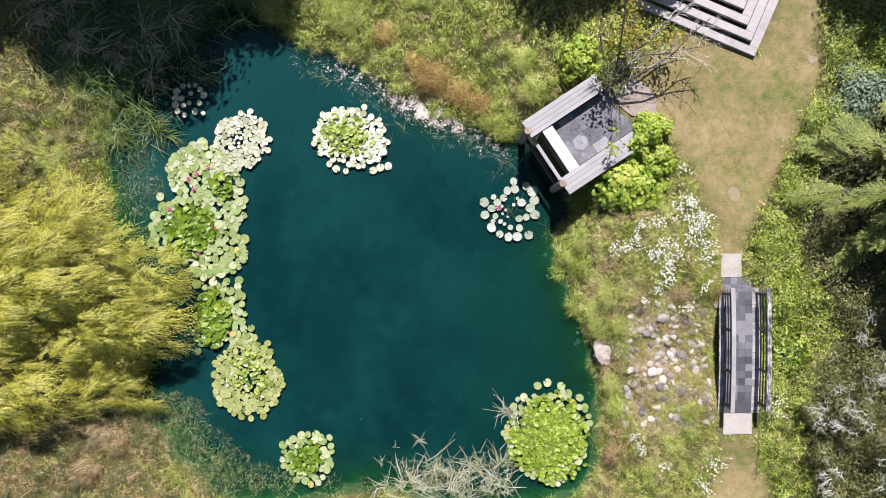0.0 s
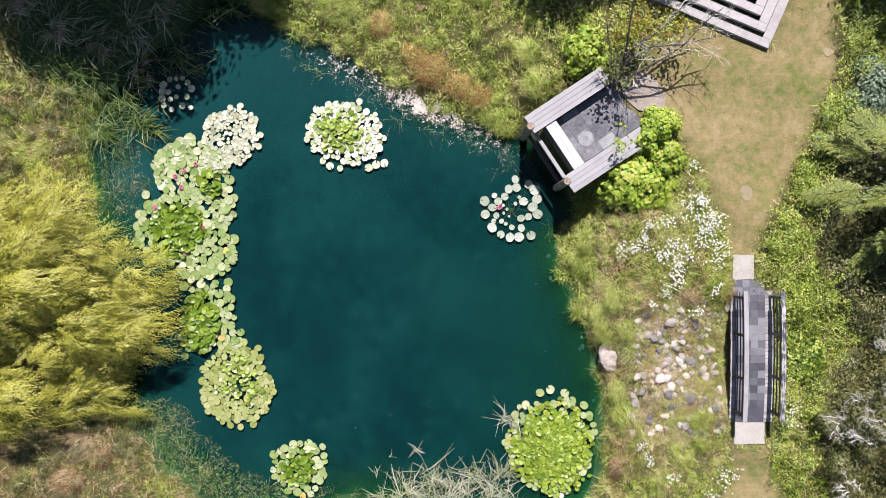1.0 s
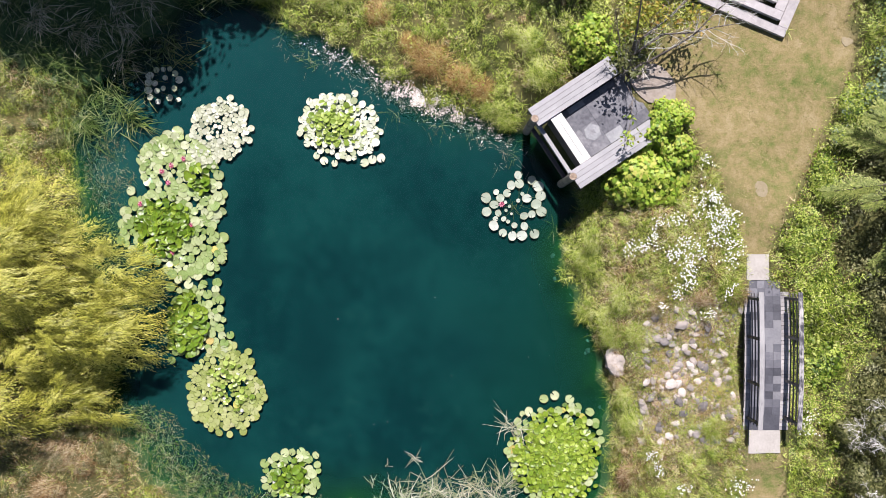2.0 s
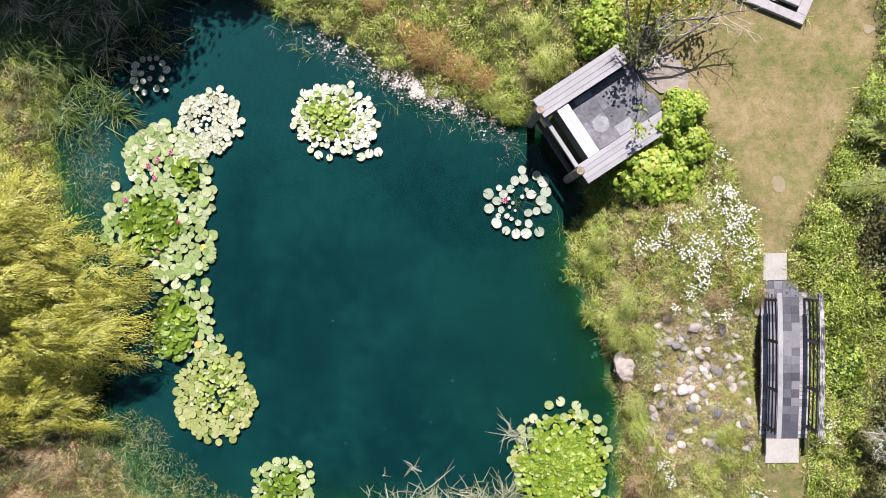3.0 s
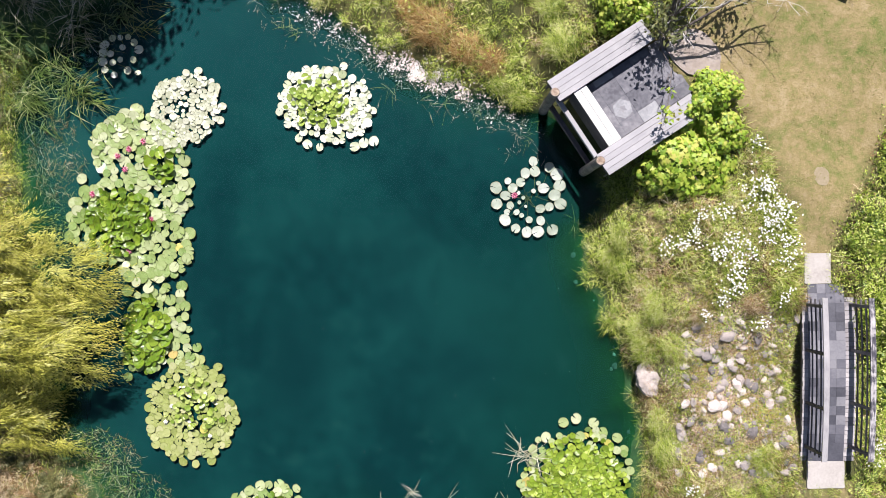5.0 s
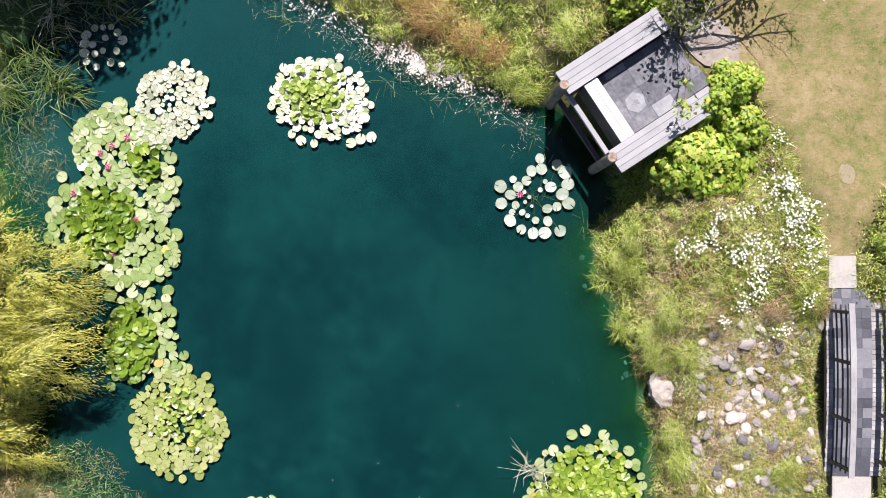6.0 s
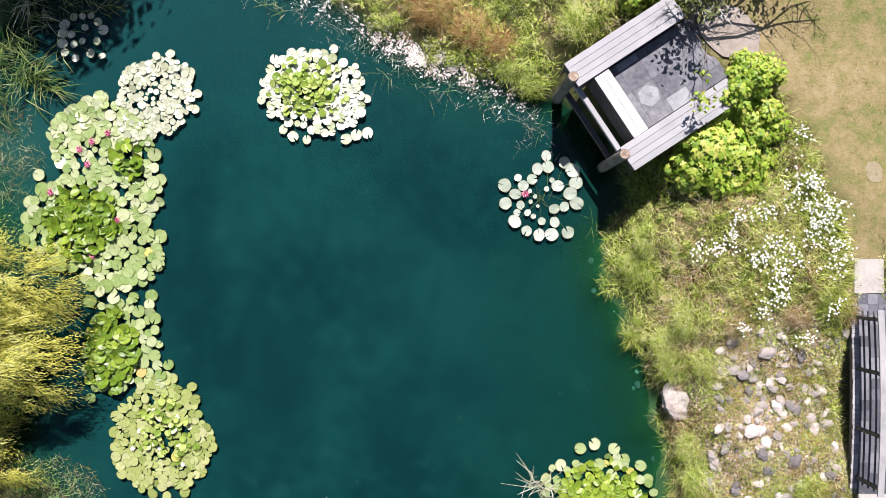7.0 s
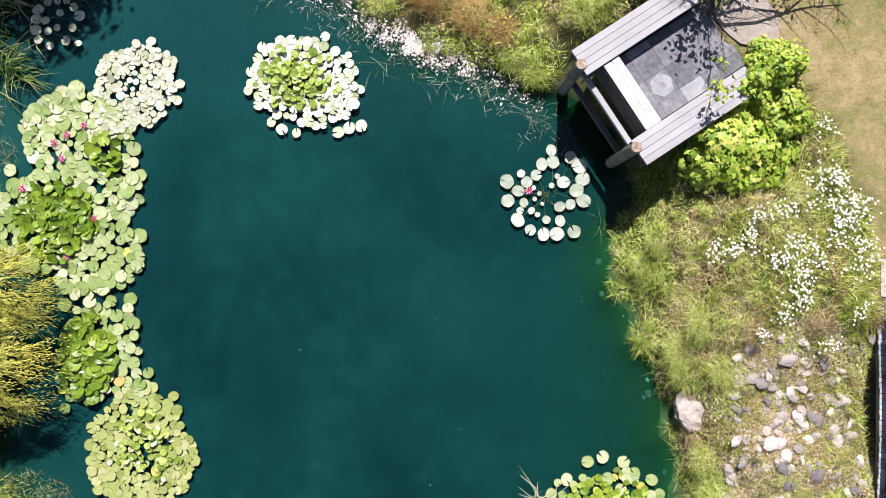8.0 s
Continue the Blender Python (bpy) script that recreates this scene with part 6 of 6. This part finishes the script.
shrub("low_shrub", "mixed green shrub at the lawn's edge", 11.75, 2.2, (0.5, 0.9, 0.5), MAT["ivy"], 3200, (0.05, 0.09), LEAF, 0.6, 34, 13)


WILLOW = [(-19, 3.2), (-15.4, 2.7), (-13.3, 1.6), (-11.5, 1.3), (-11.2, 0.3), (-10.7, -0.6), (-10.0, -1.0), (-9.65, -2.2), (-9.8, -2.9), (-9.7, -3.6), (-10.1, -4.4), (-10.8, -5.1), (-11.8, -5.4), (-12.7, -5.1), (-13.6, -5.3), (-19, -5.4)]


# dark leaf colour added here to deepen the conifers' shade
shrub("dark_shrub", "added dark-leaved shrub that deepens the shade beneath the conifers", 14.0, 2.6, (0.9, 0.9, 0.9), MAT["dark_leaf"], 2600, (0.06, 0.12), LEAF, 0.6, 40, 18)


def willow():
    """A weeping willow: a ridged canopy of long leafy strands that stream over one another, with dark hollows."""
    ox, oy = -15.2, -1.0
    oz = float(ground_z(ox, oy))
    ob = thing("willow_tree", "spreading golden-green weeping willow on the bank", "tree", (ox, oy, oz))
    bm = bmesh.new()
    tube(bm, [(0, 0, -0.2), (0.1, 0, 0.9), (0.0, 0.1, 1.8)], [0.42, 0.32, 0.26], 10)
    part("trunk", bm, MAT["bark"], ob)
    hollows = [(-12.6, -4.7, 0.3), (-10.7, -2.1, 0.35), (-12.8, -1.9, 0.4), (-14.2, 1.5, 0.45), (-13.7, 1.1, 0.4), (-14.3, -3.6, 0.45), (-11.9, -3.3, 0.4), (-15.3, -0.6, 0.4), (-10.5, -3.6, 0.35)]

    def canopy(x, y):
        z = 1.55 + 1.7 * smooth(-9.0, -13.5, x) + 0.45 * blob_noise(x, y, 0.9, 81) - 0.95 * smooth(-2.6, -5.0, y) - 0.7 * smooth(0.0, 2.6, y)
        for hx, hy, hr in hollows:
            z = z - 1.9 * np.exp(-((x - hx) ** 2 / 2.2 + (y - hy) ** 2) / hr ** 2)
        return z

    tops = np.zeros((0, 2))
    for _ in range(6000):
        p = np.array([rng.uniform(-18.8, -8.8), rng.uniform(-7.0, 3.0)])
        if inside(WILLOW, p[0] + 0.35, p[1]) and (not len(tops) or np.min(np.hypot(*((tops - p) * (0.7, 1.05)).T)) > 0.82):
            tops = np.vstack([tops, p])
    pieces, faces = [], []
    per = 11
    s = np.linspace(0.0, 1, per)
    for cx, cy in tops:
        if min(((cx - hx) ** 2 / 2.2 + (cy - hy) ** 2) / hr ** 2 for hx, hy, hr in hollows) < 0.8:
            continue
        big = rng.uniform(0.8, 1.25)
        flow = 0.15 + 0.6 * float(blob_noise(cx, cy, 1.0, 84)) - 0.5 * float(smooth(-3.5, -6, cy))
        along, across = np.array([math.cos(flow), math.sin(flow)]), np.array([-math.sin(flow), math.cos(flow)])
        tufted, each = int(32 * big * big), 12
        m = tufted * each
        a, q = rng.uniform(0, math.tau, tufted), np.sqrt(rng.uniform(0, 1, tufted))
        u, w, lift, turn = (np.repeat(k, each) for k in (q * np.cos(a), q * np.sin(a), rng.uniform(-0.3, 0.16, tufted), rng.normal(0, 0.38, tufted)))
        xy = np.array([cx, cy]) + np.outer(u * big * 1.1, along) + np.outer(w * big * 0.72, across) + rng.normal(0, 0.05, (m, 2))
        z = float(canopy(cx, cy)) + rng.uniform(-0.6, 0.4) - 0.5 + 1.0 * big * (1 - 0.9 * u * u - w * w) + lift
        fan = rng.normal(0, 0.34, m)
        yaw = flow + 0.7 * np.arctan2(w, u + 1.1) + turn + fan
        d, sd = np.stack([np.cos(yaw), np.sin(yaw), np.zeros(m)], 1), np.stack([-np.sin(yaw), np.cos(yaw), np.zeros(m)], 1)
        L = rng.uniform(0.35, 0.75, m) * np.repeat(rng.uniform(0.8, 1.25, tufted), each)
        p = np.stack([xy[:, 0] - ox, xy[:, 1] - oy, z - oz], 1)[:, None] + d[:, None] * (s[None, :, None] * L[:, None, None])
        p[:, :, 2] += 0.12 * np.sin(s * 3.1)[None] - (0.6 * s[None] ** 2 + 0.5 * np.abs(fan)[:, None] * s[None]) * L[:, None]
        p = p.reshape(-1, 3) + rng.normal(0, 0.016, (m * per, 3))
        dd = np.repeat(d, per, 0) + rng.normal(0, 0.34, (m * per, 3)) + (0, 0, -0.15)
        nn = np.stack([rng.normal(0, 0.35, m * per), rng.normal(0, 0.35, m * per) + 0.2, np.ones(m * per)], 1)
        pieces.append(stamp(NARROW, p, dd, nn, rng.uniform(0.08, 0.14, m * per), rng.uniform(0.015, 0.023, m * per)))
        dome = np.stack([u * along[0] + w * across[0], u * along[1] + w * across[1], np.full(m, 1.1)], 1) * 0.6 + sd * (fan * 1.5)[:, None]
        faces.append(np.repeat(np.repeat(dome, per, 0) + 0.6 * np.repeat(d, per, 0) * (np.tile(s, m) - 0.2)[:, None], 4, 0))
    part("crown", mesh_arrays("crown", *joined(pieces), MAT["willow"], np.concatenate(faces), 0.78), None, ob)
    x, y = tops[:, 0], tops[:, 1]
    for k in range(0, len(x), 3):
        cx, cy = x[k], y[k]
        cz = float(canopy(cx, cy)) - oz
        limb = bmesh.new()
        cx, cy = cx - ox, cy - oy
        tube(limb, [(0, 0, 1.2), (cx * 0.5, cy * 0.5, 0.35 * cz), (cx, cy, cz - 0.8)], [0.09, 0.05, 0.012], 6)
        part("limb", limb, MAT["bark"], ob)


willow()


def conifer(x, y, height, reach, clear=0.9, full=120):
    """A conifer whose limbs end in flat feathery plumes with dark gaps between them."""
    z = float(ground_z(x, y))
    ob = thing("conifer_tree", "tall conifer with flat feathery drooping branches", "tree", (x, y, z))
    bm = bmesh.new()
    tube(bm, [(0, 0, -0.2), (0, 0, height * 0.5), (0, 0, height)], [0.3, 0.18, 0.02], 9)
    part("trunk", bm, MAT["bark"], ob)
    pieces, faces = [], []
    for lv in range(8):
        h = clear + (height - clear - 0.5) * lv / 8
        k = 13 - lv
        for j in range(k):
            a = j * math.tau / k + lv * 0.77 + rng.uniform(-0.16, 0.16)
            tip = (reach * (1 - lv / 9) + 0.4) * rng.uniform(0.75, 1.12)
            L = min(tip * 0.85, rng.uniform(1.6, 2.5))
            d = np.array([math.cos(a), math.sin(a), 0])
            sd = np.array([-math.sin(a), math.cos(a), 0])
            root, drop = tip - L, rng.uniform(0.05, 0.28)
            wood = bmesh.new()
            tube(wood, [Vector((0, 0, h - 0.2)), Vector(d * root + (0, 0, h)), Vector(d * tip + (0, 0, h - drop * L))], [0.04, 0.025, 0.006], 4)
            part("branch", wood, MAT["bark"], ob)
            m, per = (full if math.cos(a) < 0.25 else 45), 10
            s = np.sort(rng.uniform(0, 1, m))
            base = d * (root + s * L)[:, None]
            base[:, 2] += h + 0.10 * np.sin(s * 3) - drop * L * s ** 2
            side = np.where(np.arange(m) % 2, 1.0, -1.0)
            bl = (0.66 * (1 - s) ** 0.6 + 0.10) * rng.uniform(0.4, 1.3, m)
            dirn = unit(d * 1.2 + sd * (side * 0.75)[:, None] + np.stack([0 * s, 0 * s, rng.uniform(-0.3, 0.1, m)], 1))
            q = np.linspace(0.08, 1, per)
            p = (base[:, None] + dirn[:, None] * (q[None, :, None] * bl[:, None, None])).reshape(-1, 3)
            dd = np.repeat(dirn, per, 0) + rng.normal(0, 0.55, (m * per, 3)) * (1, 1, 0.5)
            nn = np.stack([rng.normal(0, 0.2, m * per), rng.normal(0, 0.2, m * per), np.ones(m * per)], 1)
            pieces.append(stamp(NARROW, p, dd, nn, rng.uniform(0.075, 0.14, m * per), rng.uniform(0.02, 0.034, m * per)))
            faces.append(np.repeat(d * 0.35 + sd * (side * 0.3)[:, None] + (0, 0, 0.9), per * 4, 0))
    part("crown", mesh_arrays("crown", *joined(pieces), MAT["conifer"], np.concatenate(faces), 0.6), None, ob)
    # dark leaves added round the trunk to block light and blacken gaps between plumes
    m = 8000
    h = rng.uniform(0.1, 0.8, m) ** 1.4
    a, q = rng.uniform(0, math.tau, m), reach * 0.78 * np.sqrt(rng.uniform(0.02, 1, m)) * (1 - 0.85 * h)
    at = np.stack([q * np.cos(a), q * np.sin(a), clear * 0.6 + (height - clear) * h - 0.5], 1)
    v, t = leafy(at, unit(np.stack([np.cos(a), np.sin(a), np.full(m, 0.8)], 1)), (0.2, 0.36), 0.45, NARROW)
    part("inner_growth", mesh_arrays("inner_growth", v, t, MAT["dark_leaf"]), None, ob, "dark leaves added close to the trunk to block light")


conifer(15.9, 2.3, 8.5, 3.6, 0.8, 120)
# added almost wholly out of view, to shade the ground south of the first
conifer(17.6, 1.0, 6.0, 4.0, 2.2, 50)


def branching(bm, p, d, length, radius, depth, r, spread=0.7, lift=0.05):
    """A limb that forks into thinner ones."""
    pts, rad = [p], [radius]
    for k in range(3):
        d = (d + Vector((r.normal(0, 0.18), r.normal(0, 0.18), r.normal(0, 0.12) + lift))).normalized()
        p = p + d * length / 3
        pts.append(p)
        rad.append(radius * (1 - 0.22 * (k + 1)))
    tube(bm, pts, rad, 5 if radius > 0.012 else 4 if radius > 0.006 else 3)
    if depth:
        for k in range(r.integers(2, 5)):
            base = pts[r.integers(1, 4)]
            dd = (d + Vector((r.normal(0, spread), r.normal(0, spread), r.normal(0, spread * 0.5)))).normalized()
            branching(bm, base, dd, length * r.uniform(0.45, 0.75), radius * 0.5, depth - 1, r, spread, lift)


def lichen_tree():
    x, y = 15.0, -6.6
    z = float(ground_z(x, y))
    ob = thing("lichen_tree", "dark-leaved tree with bare twigs whitened by lichen", "tree", (x, y, z))
    bm = bmesh.new()
    tube(bm, [(0, 0, -0.2), (0.1, 0.1, 1.0), (0, 0.2, 2.2)], [0.25, 0.18, 0.12], 9)
    part("trunk", bm, MAT["bark"], ob)
    p, f = crown_points(40000, 3.9, 4.8, 2.9, 84, 31, 0.3, (0.08, 0.165))
    v, t = leafy(p, f, (0.05, 0.1), 0.6, LEAF, level=0.3)
    part("crown", mesh_arrays("crown", v, t, MAT["olive_leaf"], np.repeat(f, 4, 0), 0.75), None, ob)
    r = np.random.default_rng(5)
    q, g = crown_points(900, 4.0, 4.9, 3.05, 84, 31, 0.0, (0.085, 0.17))
    outer = (g[:, 2] > 0.15) & (q[:, 2] > 0.5) & (q[:, 0] < 1.6)
    q, g = q[outer], g[outer]
    for k in range(110):
        at, way = q[k] + (0, 0, 0.2), unit(q[k] * (1, 1, 0) + r.normal(0, 0.7, 3) * (1, 1, 0) + np.array([-0.4, 0, 0.0]))
        for j in range(r.integers(2, 5)):
            bm = bmesh.new()
            d = Vector(way + r.normal(0, 0.3, 3) * (1, 1, 0.2) + np.array([0, 0, 0.12])).normalized()
            branching(bm, Vector(at + r.normal(0, 0.08, 3)), d, r.uniform(0.18, 0.34), 0.011, 3, r, 0.6, 0.05)
            part("twig", bm, MAT["twig"], ob, "bare twig white with lichen" if k + j == 0 else "")


lichen_tree()


def bare_tree():
    """The thin half-bare tree behind the seating deck."""
    ob = thing("small_tree", "thin half-bare tree with a few orange and yellow leaves", "tree", (5.75, 5.1, 1.7))
    o = Vector((5.75, 5.1, 1.7))
    r = np.random.default_rng(12)
    limbs = [([(5.75, 5.1, 1.6), (5.72, 5.6, 2.5), (5.68, 6.3, 3.5), (5.6, 7.3, 4.6), (5.5, 8.3, 5.4)], 0.06),
             ([(5.72, 5.5, 2.4), (5.85, 6.1, 2.95), (6.55, 6.6, 3.2), (7.25, 7.25, 3.5), (7.9, 7.7, 3.8)], 0.07),
             ([(5.72, 5.45, 2.3), (5.9, 5.85, 2.8), (6.55, 6.25, 3.1), (7.4, 6.25, 3.25), (8.0, 6.4, 3.3), (8.7, 6.5, 3.35)], 0.06),
             ([(5.78, 5.2, 1.9), (6.1, 5.5, 2.6), (6.8, 5.85, 3.0), (7.4, 6.2, 3.2), (8.0, 6.85, 3.5), (8.45, 7.2, 3.8)], 0.065),
             ([(5.74, 5.2, 1.9), (5.4, 5.6, 2.7), (5.2, 6.2, 3.3), (5.0, 6.8, 3.7)], 0.04),
             ([(5.75, 5.15, 1.8), (5.82, 4.5, 2.5), (5.68, 3.8, 2.7), (5.6, 3.2, 2.75)], 0.02)]
    for k, (pts, rad) in enumerate(limbs):
        bm = bmesh.new()
        n = len(pts)
        tube(bm, [Vector(p) - o for p in pts], [0.7 * rad * (1 - 0.75 * i / (n - 1)) for i in range(n)], 7)
        part("trunk" if k == 0 else "limb", bm, MAT["bark"], ob)
        tw = bmesh.new()
        for i in range(1, n):
            for _ in range(3 if k < 5 else 1):
                a, b = Vector(pts[i - 1]), Vector(pts[i])
                base = a.lerp(b, r.uniform(0, 1)) - o
                d = ((b - a).normalized() + Vector((r.normal(0, 0.6), r.normal(0, 0.6), r.normal(0.1, 0.3)))).normalized()
                branching(tw, base, d, r.uniform(0.3, 0.8), 0.012, 2, r, 0.6)
        tagged(part("twig_spray", tw, MAT["bark" if k in (0, 4, 5, 6) else "twig"], ob), kind="stuff")
    for mat, clusters in (("autumn", ((5.9, 6.75, 3.4, 0.5, 200), (6.4, 6.9, 3.3, 0.4, 130), (5.5, 6.6, 3.2, 0.3, 60), (7.35, 6.75, 3.1, 0.45, 130), (6.0, 7.6, 3.8, 0.4, 90))),
                          ("dark_leaf", ((5.6, 5.7, 2.7, 0.3, 70), (5.2, 5.5, 3.1, 0.34, 60), (5.75, 5.2, 3.0, 0.3, 40))),
                          ("maple", ((5.6, 3.25, 2.8, 0.22, 30), (5.68, 3.9, 2.75, 0.1, 8)))):
        pieces = []
        for cx, cy, cz, s, m in clusters:
            p = rng.normal(0, s * 0.5, (m, 3)) + np.array([cx, cy, cz]) - np.array(o)
            pieces.append(leafy(p, unit(rng.normal(0, 0.6, (m, 3)) + (0, 0, 1)), (0.1, 0.18), 0.55, LEAF))
        part("crown", mesh_arrays("crown", *joined(pieces), MAT[mat]), None, ob)


bare_tree()


def broad_tree(x, y, zc, r, seed):
    """One of the trees behind the garden whose shade falls on the reeds and the meadow."""
    z = float(ground_z(x, y))
    ob = thing("broad_tree", "tall broad-leaved tree behind the garden, dark green", "tree", (x, y, z), group="trees behind the garden")
    bm = bmesh.new()
    tube(bm, [(0, 0, -0.2), (0.1, 0, zc * 0.4), (0, 0, zc)], [0.3, 0.22, 0.08], 9)
    part("trunk", bm, MAT["bark"], ob)
    p, f = crown_points(6000, r * 1.15, r * 1.15, r * 1.1, 60, seed, 0.9)
    p2, f2 = crown_points(4200, r * 1.1, r * 1.1, -r * 0.8, 50, seed + 1, 0.9)
    v, t = leafy(np.concatenate([p, p2]) + (0, 0, zc - z), np.concatenate([f, f2]), (0.18, 0.32), 0.7, LEAF)
    part("crown", mesh_arrays("crown", v, t, MAT["dark_leaf"]), None, ob)


for k, (x, y, zc, r) in enumerate(((-10.2, 12.45, 6.0, 2.6), (-13.2, 13.3, 6.2, 2.5), (-16.2, 14.6, 6.4, 2.5), (-7.2, 14.5, 6.0, 2.3), (4.6, 14.4, 7.2, 2.2), (7.0, 14.2, 7.2, 2.2), (14.6, 12.7, 6.3, 2.4))):
    broad_tree(x, y, zc, r, 60 + 3 * k)
